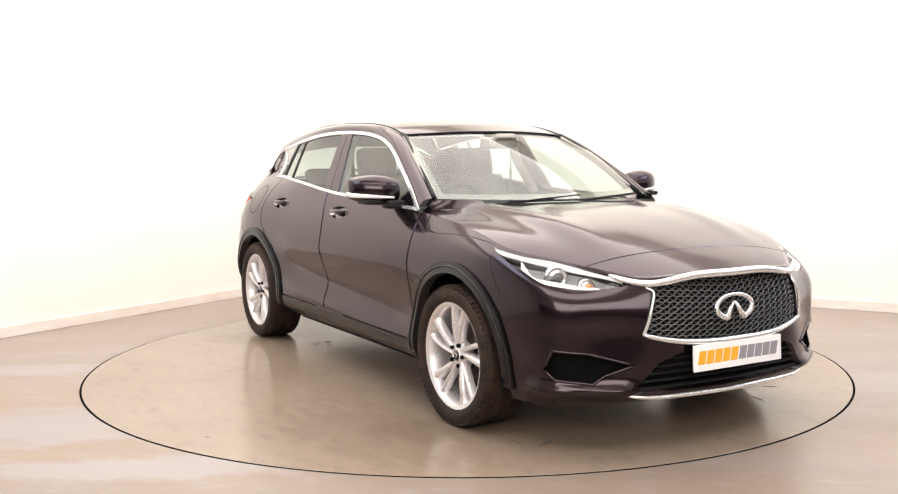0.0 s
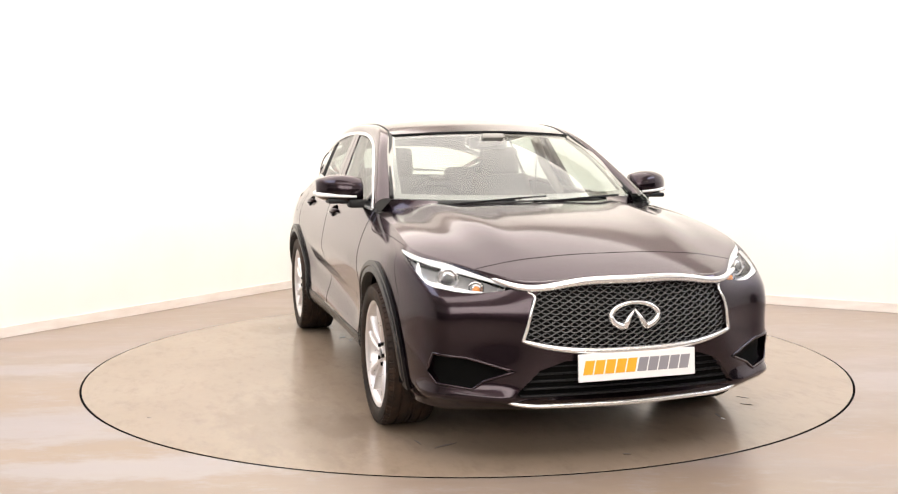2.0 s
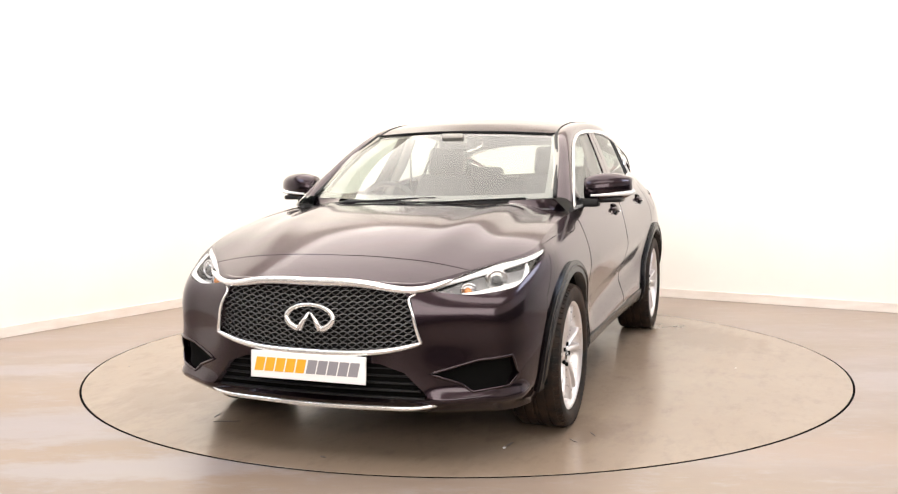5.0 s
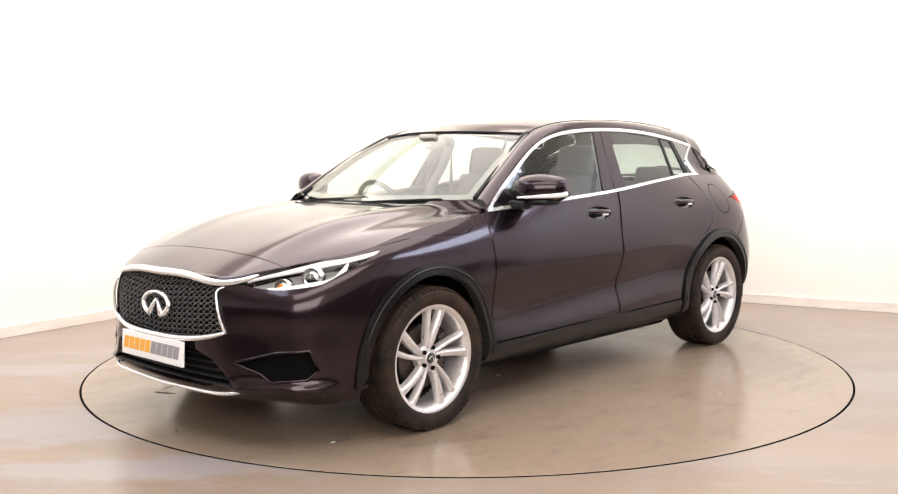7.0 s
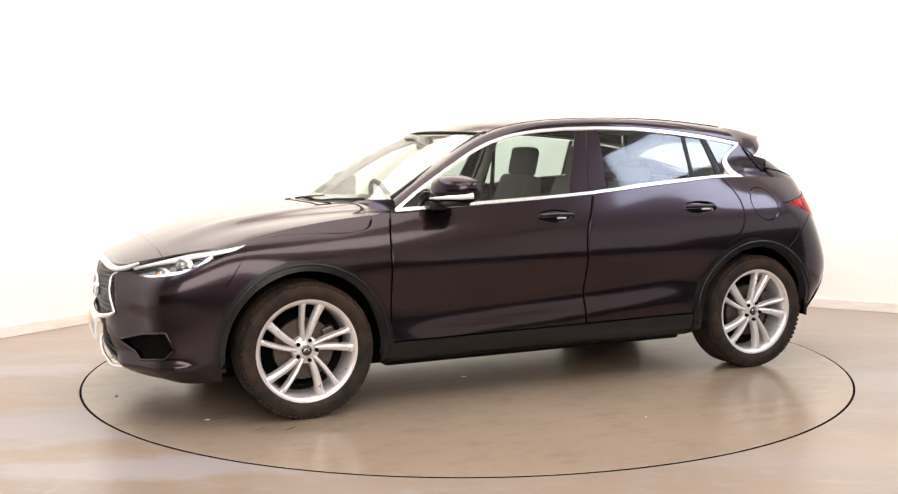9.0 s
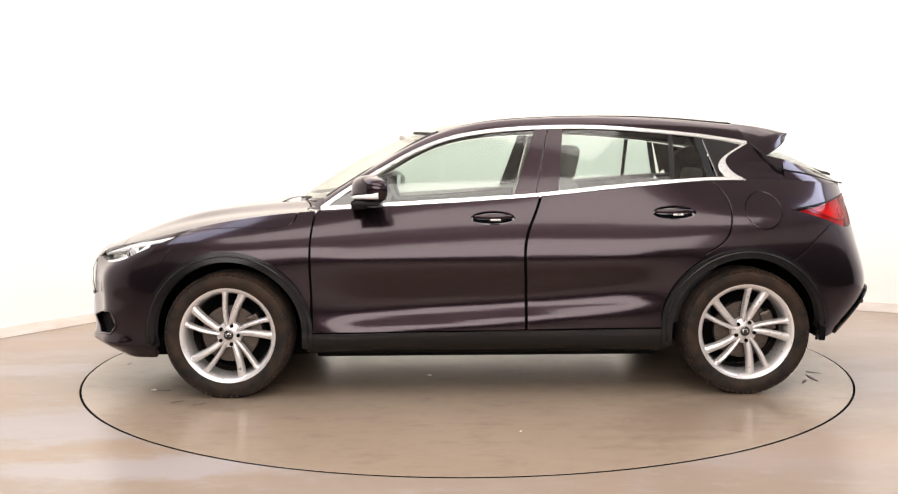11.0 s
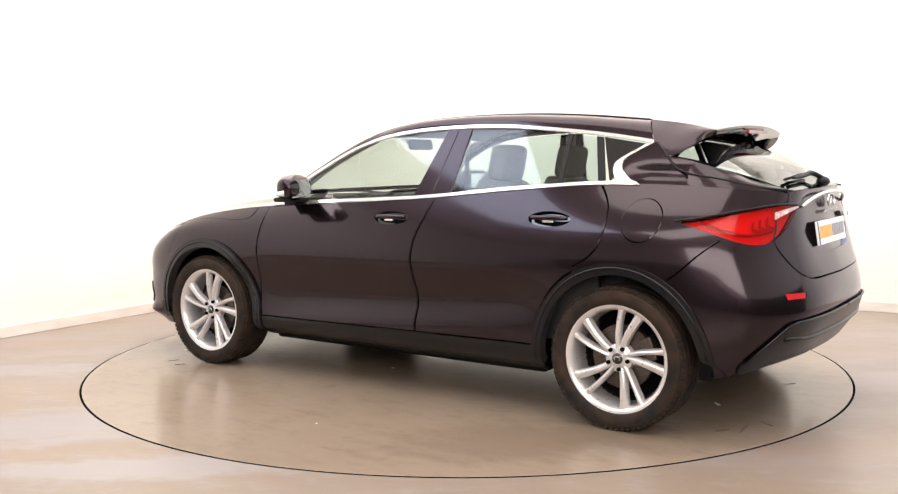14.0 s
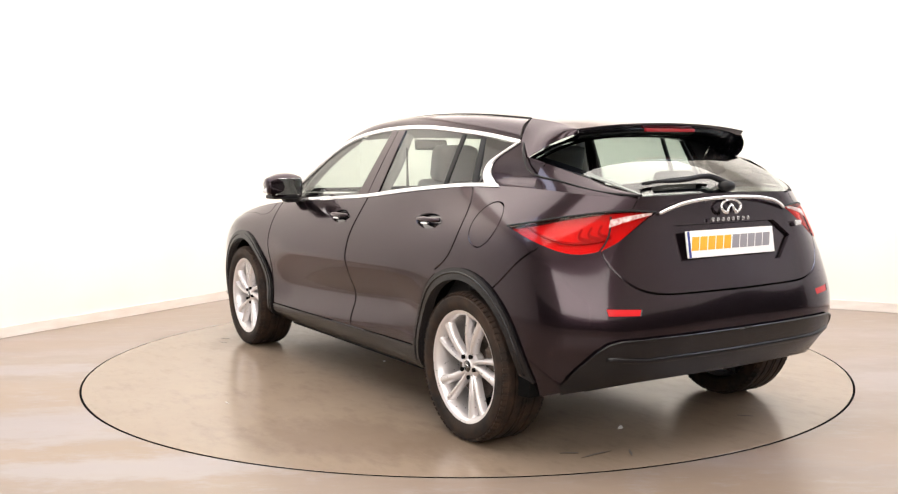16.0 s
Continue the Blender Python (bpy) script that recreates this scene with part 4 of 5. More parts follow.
    # black line along the roof joints
    for s in (1, -1):
        part("roof_seam", tube([(p[0], p[1] * s, p[2] + .001) for p in edge], .0045, 6), BLACK, car, "black joint strip along the roof", smooth=True)
        part("screen_seal", tube([(p[0], p[1] * s, p[2] + .006) for p in re_[:i0 + 1]], .010, 8), BLACK, car, "black rubber windscreen seal", smooth=True)
    part("screen_seal", tube([tuple(q) for q in screen(np.linspace(-1, 1, 30), np.full(30, 1.0))], .005, 6), BLACK, car, "black rubber windscreen seal", smooth=True)
    # headliner under the roof
    loft([[(x, y, z - .03) for x, y, z in r] for r in rows], LINER, "headliner", car, "pale fabric headliner")
    # rear spoiler: upper skin, flanks and dark underside
    tips = lambda s: (-1.70 + .03 * s * s, .50 * s, 1.392 - .028 * abs(s) ** 2.2)
    top_rows = []
    last = rows[-1]
    for k in range(9):
        t = k / 8
        row = []
        for j in range(31):
            s = -1 + 2 * j / 30
            a, b = Vector(last[j]) + Vector((-.006, 0, 0)), Vector(tips(s))
            p = a.lerp(b, t)
            p.z += .006 * math.sin(math.pi * t)
            row.append(tuple(p))
        top_rows.append(row)
    sp = loft(top_rows, PAINT, "spoiler", car, "dark roof spoiler over the rear window")
    tip_row = top_rows[-1]
    under = [tip_row, [(x + .006, y * .995, z - .022) for x, y, z in tip_row], [(x + .12, y * .98, z - .05) for x, y, z in tip_row], [(-1.47, y * 1.06, 1.335 - .05 * (y / .5) ** 2) for x, y, z in tip_row]]
    loft(under, PIANO, "spoiler_underside", sp, "gloss black spoiler underside")
    bm = bmesh.new()
    box(bm, -1.705, -1.69, -.15, .15, 1.352, 1.368, bevel=.004)
    part("brake_light", bm, REDDARK, sp, "slim red high brake light")
    for s in (1, -1):
        a = [top_rows[k][30] for k in range(9)]
        low = curve([(-1.412, .617, 1.312), (-1.50, .65, 1.243), (-1.58, .615, 1.285), (-1.665, .497, 1.345)], 9)
        fl = []
        for t in np.linspace(0, 1, 7):
            fl.append([((1 - t) * np.array(p) + t * q + np.array([0, .012, .006]) * math.sin(math.pi * t)) * np.array([1, s, 1]) for p, q in zip(a, low)])
        loft(fl, PAINT, "spoiler_flank", sp, "painted flank of the spoiler")
        dark = curve([(-1.50, .645, 1.238), (-1.58, .61, 1.280), (-1.664, .495, 1.335)], 9)
        inn = curve([(-1.475, .615, 1.222), (-1.487, .49, 1.284), (-1.495, .36, 1.32)], 9)
        loft([dark * np.array([1, s, 1]), inn * np.array([1, s, 1])], PIANO, "spoiler_gap", sp, "gloss black filler under the spoiler")
    # rear window
    def rear(s, t):
        s, t = np.asarray(s), np.asarray(t)
        b = np.stack([-2.015 + .02 * s ** 2 - 0 * s, .43 * s, 1.092 - .006 * s ** 2], -1)
        a = np.stack([-1.50 + .03 * np.abs(s) ** 3, (.60) * s, 1.345 - .115 * np.abs(s) ** 3], -1)
        q = a + (b - a) * t[:, None]
        q[:, 0] -= .02 * np.sin(np.pi * np.clip(t, 0, 1))
        q[:, 1] += s * .05 * np.sin(np.pi * np.clip(t, 0, 1))
        q[:, 2] += .02 * np.sin(np.pi * np.clip(t, 0, 1))
        return q
    o = along(np.array([(-1, 0), (1, 0), (1, .995), (-1, .995), (-1, 0)]), .05)[:-1]
    i_ = along(np.array([(-.93, .05), (.93, .05), (.95, .93), (-.95, .93), (-.93, .05)]), .05)[:-1]
    ob = panel("rear_screen", trimmed(rear, o, (), step=.05, depth=0), REARGLASS, car, "dark tinted rear window")
    ob.visible_shadow = False
    panel("border", trimmed(rear, o, [i_], step=.05, offset=-.004, depth=0), PIANO, ob, "black printed border")
    # rear pillar and shoulder between the belt and the rear window
    pil = np.array([(-1.275, 1.121), (-1.35, 1.118), (-1.48, 1.114), (-1.612, 1.108), (-1.612, 1.222), (-1.55, 1.236), (-1.50, 1.245), (-1.418, 1.314), (-1.35, 1.293), (-1.29, 1.236), (-1.262, 1.19), (-1.268, 1.15)])
    both("rear_pillar", trimmed(cabin, along(closed(pil))[:-1], (), step=.025, depth=.01), PAINT, car, "painted rear pillar")
    low = curve([(-1.60, .687, 1.110), (-1.70, .678, 1.108), (-1.87, .61, 1.092), (-1.985, .44, 1.086)], 60)
    upr = curve([(-1.60, .637, 1.223), (-1.72, .597, 1.185), (-1.86, .515, 1.132), (-1.99, .432, 1.088)], 60)
    rows = []
    for k in range(9):
        tt = k / 8
        bul = np.stack([0 * low[:, 0], np.full(60, .004), np.full(60, .004)], -1) * math.sin(math.pi * tt)
        rows.append(low * (1 - tt) + upr * tt + bul)
    for s in (1, -1):
        loft([r * np.array([1, s, 1]) for r in rows], PAINT, "rear_shoulder", car, "painted shoulder beside the rear window")
        gl = curve([(-1.353, .514, 1.41), (-1.42, .60, 1.32), (-1.495, .66, 1.245), (-1.535, .672, 1.20), (-1.70, .652, 1.15), (-1.86, .585, 1.11), (-2.0, .448, 1.088)], 50)
        part("tailgate_seam", tube([tuple(q * np.array([1, s, 1])) for q in gl], .0045, 6), BLACK, car, "black joint round the tailgate", smooth=True)
    # wipers
    for pts in ([(1.05, -.50, 1.012), (1.055, -.2, 1.033), (1.03, .10, 1.048)], [(1.065, .06, 1.02), (1.035, .30, 1.035), (.945, .56, 1.045)]):
        w = part("wiper", tube([tuple(q - np.array([0, 0, .007])) for q in curve(pts, 14)], .0038, 6), BLACK, car, "black windscreen wiper", smooth=True)
        part("wiper_blade", tube([tuple(q - np.array([.0, .0, .012])) for q in curve(pts, 14)], .0032, 6), BLACK, w, smooth=True)
    w = part("rear_wiper", tube([tuple(q) for q in curve([(-2.02, -.02, 1.125), (-1.985, .03, 1.155), (-1.975, .16, 1.15), (-1.965, .33, 1.142)], 16)], lambda t: .014 - .007 * t, 8), BLACK, car, "black rear wiper", smooth=True)
    part("wiper_blade", tube([(-1.96, .02, 1.158), (-1.955, .2, 1.152), (-1.95, .40, 1.135)], .007, 6), BLACK, w, smooth=True)
    bm = bmesh.new()
    bmesh.ops.create_uvsphere(bm, u_segments=16, v_segments=10, radius=.03, matrix=pose(-2.015, -.02, 1.118) @ Matrix.Diagonal((1, 1.5, .8, 1)))
    part("wiper_pivot", bm, BLACK, w, smooth=True)
    # door mirrors
    for s in (1, -1):
        root = None
        sec = []
        for k in range(15):
            t = k / 14
            y = .80 + .235 * t
            rr = (math.sin(math.pi * min(1, .16 + .76 * t)) ** .42)
            cx, cz = .60 - .07 * t * t, 1.075 + .012 * t
            a_, b_ = .085 * rr + .01, .080 * rr * (1.0 - .12 * t) + .004
            ring = []
            for q in range(24):
                an = 2 * math.pi * q / 24
                cxx = math.copysign(abs(math.cos(an)) ** .75, math.cos(an))
                czz = math.copysign(abs(math.sin(an)) ** .8, math.sin(an))
                px = cx + a_ * cxx * (1.1 if cxx > 0 else .55)
                ring.append((px, y * s, cz + b_ * czz))
            sec.append(ring)
        bm = bmesh.new()
        vs = [[bm.verts.new(p) for p in r] for r in sec]
        for k in range(14):
            for q in range(24):
                bm.faces.new((vs[k][q], vs[k][(q + 1) % 24], vs[k + 1][(q + 1) % 24], vs[k + 1][q]))
        bm.faces.new(vs[0][::-1])
        bm.faces.new(vs[-1])
        root = part("door_mirror", bm, PAINT, car, "dark painted door mirror with a clear indicator strip", smooth=True)
        lensp = [(.692, .84), (.685, .90), (.655, .97), (.60, 1.022), (.545, 1.036)]
        part("indicator", tube([(x, y * s, 1.042 + .004 * i) for i, (x, y) in enumerate(lensp)], lambda t: .006 + .010 * t, 8), LAMPWHITE, root, "clear white indicator strip", smooth=True)
        bm = bmesh.new()
        box(bm, .54, .67, -.075, .085, -.012, .014, bevel=.011)
        bmesh.ops.translate(bm, verts=bm.verts, vec=(0, s * .91, 1.018))
        part("mirror_base", bm, BLACK, root, "black lower mirror shell", smooth=True)
        bm = bmesh.new()
        box(bm, .60, .68, -.05, .05, -.022, .022, bevel=.012)
        bmesh.ops.translate(bm, verts=bm.verts, vec=(.02, s * .83, 1.005))
        part("mirror_arm", bm, BLACK, root, "black mirror arm", smooth=True)
        bm = bmesh.new()
        box(bm, -.004, .004, -.085, .085, -.05, .05, bevel=.003)
        bmesh.ops.transform(bm, matrix=pose(.535, s * .905, 1.08, 0, 0, s * 8), verts=bm.verts)
        part("mirror_glass", bm, MIRROR, root, "silvered mirror glass")


def build_badge(parent, x, y, z, w, tilt, facing):
    """A plain bright oval ring with two rising bars."""
    pts = [(0, math.cos(t) * w, math.sin(t) * w * .5) for t in np.linspace(math.radians(-62), math.radians(242), 40)]
    m = pose(x, y, z, 0, tilt, 0)
    ring = part("badge", tube([m @ Vector(p) for p in pts], lambda t: w * (.075 + .06 * abs(2 * t - 1)), 8), CHROME, parent, "chrome oval badge", smooth=True)
    for s in (1, -1):
        bar = [(0, s * w * .46, -w * .47), (0, s * w * .25, -w * .10), (0, s * w * .02, w * .22)]
        part("badge_bar", tube([m @ Vector(p) for p in bar], lambda t: w * (.15 - .11 * t), 8), CHROME, ring, smooth=True)
    return ring


def build_plate(car, x, z, tilt, facing, width=.52, high=.112):
    """White plate with plain orange and grey bars in place of its lettering."""
    bm = bmesh.new()
    box(bm, -.006, .006, -width / 2, width / 2, -high / 2, high / 2, bevel=.004)
    m = pose(x, 0, z, 0, tilt, 0)
    bmesh.ops.transform(bm, matrix=m, verts=bm.verts)
    plate = part("number_plate", bm, PLATE, car, "white plate with orange and grey bars")
    left = 1 if facing < 0 else -1
    rows = [(-.236 + .047 * i, .040, ORANGE) for i in range(5)] + [(.002 + .047 * i, .041, GREYPRINT) for i in range(5)]
    for off, wd, mat in rows:
        bm = bmesh.new()
        y0 = -left * off
        box(bm, -.001, .0012, -wd / 2, wd / 2, -.028, .028)
        for v in bm.verts:
            v.co.y += -left * v.co.z * .22
        bmesh.ops.transform(bm, matrix=m @ pose(facing * .0065, -left * (off + .02), .002), verts=bm.verts)
        part("bar", bm, mat, plate)
    if facing < 0:
        bm = bmesh.new()
        box(bm, -.001, .0012, -.006, .006, -.054, .054)
        bmesh.ops.transform(bm, matrix=m @ pose(facing * .0065, .251, 0), verts=bm.verts)
        part("edge_strip", bm, BLUE, plate)
    return plate


def build_front(car, cut, GRILLE, LOWER, FOG, HEAD):
    # grille: dark backing, woven wavy bars, chrome frame
    back = panel("grille", cut(body, GRILLE, (), step=.03, offset=-.055, depth=0), VOID, car, "black woven mesh grille in a chrome frame")
    gp = body(GRILLE[:, 0], GRILLE[:, 1])
    poly = gp[:, 1:]
    wave = []
    for row in range(14):
        z0 = .437 + .0235 * row
        for ph in (0, 1):
            ys = np.linspace(-.46, .46, 150)
            zz = z0 + .0092 * np.sin(ys * 2 * np.pi / .078 + math.pi * ph) + .034 * np.abs(ys) / .46
            seg, ok = [], inside(np.stack([ys, zz], -1), poly)
            for y, z, k in zip(ys, zz, ok):
                if k:
                    seg.append((y, z))
                elif len(seg) > 3:
                    wave.append((seg, ph))
                    seg = []
                else:
                    seg = []
            if len(seg) > 3:
                wave.append((seg, ph))
    MESH = material("satin_grille_bar", (0.10, 0.10, 0.104), 0.22, 0.5, 0.8)
    for seg, ph in wave:
        q = np.array(seg)
        uv = on_body(np.stack([np.full(len(q), 2.2), np.abs(q[:, 0]), q[:, 1]], -1), (.03, 1, 1))
        p = body(uv[:, 0], uv[:, 1])
        p[:, 1] = q[:, 0]
        d = -.022 + .006 * np.cos(q[:, 0] * 2 * np.pi / .078 + math.pi * ph)
        p[:, 0] += d
        part("mesh_bar", tube([tuple(v) for v in p], .0034, 6, flat=1.4), MESH, back, smooth=True)
    # chrome frame: a broad upper run, a lower run and two sides
    upper = curve([(2.075, .56, .757), (2.125, .49, .732), (2.165, .42, .722), (2.20, .25, .742), (2.212, 0, .748), (2.20, -.25, .742), (2.165, -.42, .722), (2.125, -.49, .732), (2.075, -.56, .757)], 70)
    part("grille_chrome", tube([tuple(p) for p in upper], lambda t: .004 + .0135 * math.sin(math.pi * t) ** .35, 10), CHROME, back, "broad upper chrome bar of the grille", smooth=True)
    lo_ = curve([(2.19, .465, .515), (2.205, .40, .497), (2.24, .25, .474), (2.252, 0, .466), (2.24, -.25, .474), (2.205, -.40, .497), (2.19, -.465, .515)], 60)
    part("grille_chrome", tube([tuple(p) for p in lo_], lambda t: .006 + .008 * math.sin(math.pi * t) ** .4, 10), CHROME, back, "lower chrome bar of the grille", smooth=True)
    for s in (1, -1):
        sd = curve([(2.185, .465 * s, .512), (2.20, .448 * s, .58), (2.20, .43 * s, .65), (2.185, .415 * s, .69), (2.145, .45 * s, .708)], 24)
        part("grille_chrome", tube([tuple(p) for p in sd], lambda t: .0075 - .003 * t, 8), CHROME, back, "side chrome bar of the grille", smooth=True)
    build_badge(back, 2.235, 0, .603, .105, -4, 1)
    # lower intake: slats, chrome lip
    inn = panel("lower_intake", cut(body, LOWER, (), step=.03, offset=-.07, depth=0), VOID, car, "black slatted lower intake")
    for k, z in enumerate((.285, .315, .345, .375, .405)):
        wdt = .47 - (z - .285) * .55
        pts = [(2.16 + .035 * (1 - (y / .5) ** 2), y, z) for y in np.linspace(-wdt, wdt, 25)]
        part("slat", tube(pts, .006, 6, flat=2.0), BLACK, inn, smooth=True)
    lip = curve([(2.13, .545, .268), (2.165, .50, .258), (2.205, .30, .245), (2.215, 0, .240), (2.205, -.30, .245), (2.165, -.50, .258), (2.13, -.545, .268)], 60)
    part("chrome_lip", tube([tuple(p) for p in lip], lambda t: .003 + .008 * math.sin(math.pi * t) ** .3, 8), CHROME, car, "slim chrome strip along the bumper", smooth=True)
    build_plate(car, 2.262, .405, -3, 1)
    # corner ducts
    for s in (1, -1):
        fg = panel("corner_duct", cut(body, FOG, (), step=.025, offset=-.05, depth=0), VOID, car, "black recessed bumper duct with slats", s)
        q = body(FOG[:, 0], FOG[:, 1]) * np.array([1, s, 1])
        for z, a, b in ((.355, .0, .0), (.385, 0, 0)):
            sl = curve([(1.94, .795, z - .01), (2.01, .70, z), (2.06, .60, z + .005)], 12) * np.array([1, s, 1]) - np.array([.025, .01 * s, 0])
            part("slat", tube([tuple(p) for p in sl], .009, 6), BLACK, fg, smooth=True)
        part("duct_edge", tube([tuple(p) for p in q[:-1]], .0065, 8, closed=True), PAINT, fg, "painted rim of the duct", smooth=True)
    # headlights
    for s in (1, -1):
        bowl = panel("headlight", cut(body, HEAD, (), step=.02, offset=-.075, depth=0), HEADBOWL, car, "clear headlight with white light guides and projectors", s)
        cov = panel("lens", cut(body, np.clip(HEAD, -9, [99, 5.0]), (), step=.02, offset=.001, depth=.01), CLEAR, bowl, "clear lens", s)
        cov.visible_shadow = False
        m = np.array([1, s, 1])
        for pts, w0, w1, lab in (([(1.61, .83, .852), (1.75, .775, .828), (1.87, .69, .792), (1.98, .585, .748), (2.07, .485, .708)], .088, .022, "white upper light guide"),
                                 ([(1.775, .79, .808), (1.825, .79, .745), (1.89, .75, .697), (1.975, .66, .672), (2.03, .575, .672)], .044, .016, "white lower light guide")):
            line = on_body(curve(pts, 40)) * np.array(UV)
            band = ribbon(line, np.linspace(w0, w1, 40) * np.minimum(1, np.linspace(.15, 6, 40))) / np.array(UV)
            panel("light_guide", cut(body, band, (), step=.012, offset=-.006, depth=.012), LAMPWHITE, bowl, lab, s)
        for (px, py, pz, r, mt) in ((1.890, .69, .738, .046, SILVER), (1.975, .595, .700, .034, SILVER)):
            bm = lathe([(.0, .018), (r * .55, .012), (r * .62, .0), (r * .8, .004), (r, .012), (r * 1.05, -.03)], 28)
            bmesh.ops.transform(bm, matrix=pose(px, py * s, pz) @ pose(0, 0, 0, 0, 0, -90 + 22 * s), verts=bm.verts)
            pr = part("projector", bm, mt, bowl, "silver ringed projector", smooth=True)
            bm = bmesh.new()
            bmesh.ops.create_uvsphere(bm, u_segments=16, v_segments=10, radius=r * .5, matrix=pose(px + .008, py * s, pz))
            part("bulb", bm, AMBER if r < .035 else PIANO, pr, smooth=True)


def build_rear(car, cut, LAMP):
    for s in (1, -1):
        base = panel("tail_light", cut(body, LAMP, (), step=.02, offset=-.03, depth=0), RED, car, "bright red tail light wrapping the corner", s)
        ln = panel("lens", cut(body, (LAMP - LAMP.mean(0)) * .985 + LAMP.mean(0), (), step=.02, offset=.002, depth=.02), REDGLASS, base, "red lens", s)
        ln.visible_shadow = False
        m = np.array([1, s, 1])
        g = body(*on_body(curve([(-1.72, .82, .968), (-1.82, .80, .928), (-1.93, .735, .912), (-2.0, .63, .925)], 24)).T) * m + np.array([.018, -.016 * s, 0])
        part("light_guide", tube([tuple(p) for p in g], .006, 8), REDDARK, base, "curved light guide", smooth=True)
        sp = on_body(curve([(-2.0, .60, 1.03), (-2.02, .625, .95), (-2.01, .665, .89)], 12))
        q = body(sp[:, 0], sp[:, 1]) * m
        part("lamp_joint", tube([tuple(p) for p in q], .004, 6), BLACK, base, smooth=True)
    for s in (1, -1):
        m = np.array([1, s, 1])
        lamp = [o for o in car.children if o.name.startswith("tail_light")][0 if s > 0 else 1]
        rim = body(*LAMP[:30].T) * m
        part("lamp_brow", tube([tuple(p) for p in rim], .005, 6), BLACK, lamp, "dark upper edge", smooth=True)
        for k in range(3):
            line = on_body(curve([(-1.965 - .012 * k, .725 - .045 * k, 1.0), (-1.955 - .012 * k, .735 - .045 * k, .962), (-1.985 - .01 * k, .69 - .045 * k, .938)], 14)) * np.array(UV)
            band = ribbon(line, .012) / np.array(UV)
            panel("light_band", cut(body, band, (), step=.012, offset=-.012, depth=.006), REDDARK, lamp, "deep red band", s)
        line = on_body(curve([(-1.995, .605, .995), (-2.015, .50, 1.008), (-2.02, .41, 1.016)], 20)) * np.array(UV)
        band = ribbon(line, np.linspace(.030, .008, 20)) / np.array(UV)
        panel("reverse_light", cut(body, band, (), step=.012, offset=.004, depth=.006), PINKLENS, lamp, "pale clear reversing light", s)
    strip = curve([(-2.022, .375, 1.015), (-2.045, .30, 1.045), (-2.055, .15, 1.068), (-2.058, 0, 1.073), (-2.055, -.15, 1.068), (-2.045, -.30, 1.045), (-2.022, -.375, 1.015)], 50)
    part("tailgate_chrome", tube([tuple(p) for p in strip], .008, 8), CHROME, car, "curved chrome strip over the plate", smooth=True)
    build_badge(car, -2.058, 0, 1.033, .058, 5, -1)
    for i in range(8):
        bm = bmesh.new()
        box(bm, -.003, .003, -.006, .006, -.008, .008, bevel=.002)
        bmesh.ops.translate(bm, verts=bm.verts, vec=(-2.057, .105 - .03 * i, .982))
        part("letter_bar", bm, CHROME, car, "small chrome bar")
    bm = bmesh.new()
    box(bm, -.003, .003, -.028, .028, -.012, .012, bevel=.004)
    bmesh.ops.transform(bm, matrix=pose(-2.035, -.46, .945, 0, 0, 12), verts=bm.verts)
    part("model_badge", bm, CHROME, car, "small chrome badge")
    build_plate(car, -2.062, .885, 9, -1)


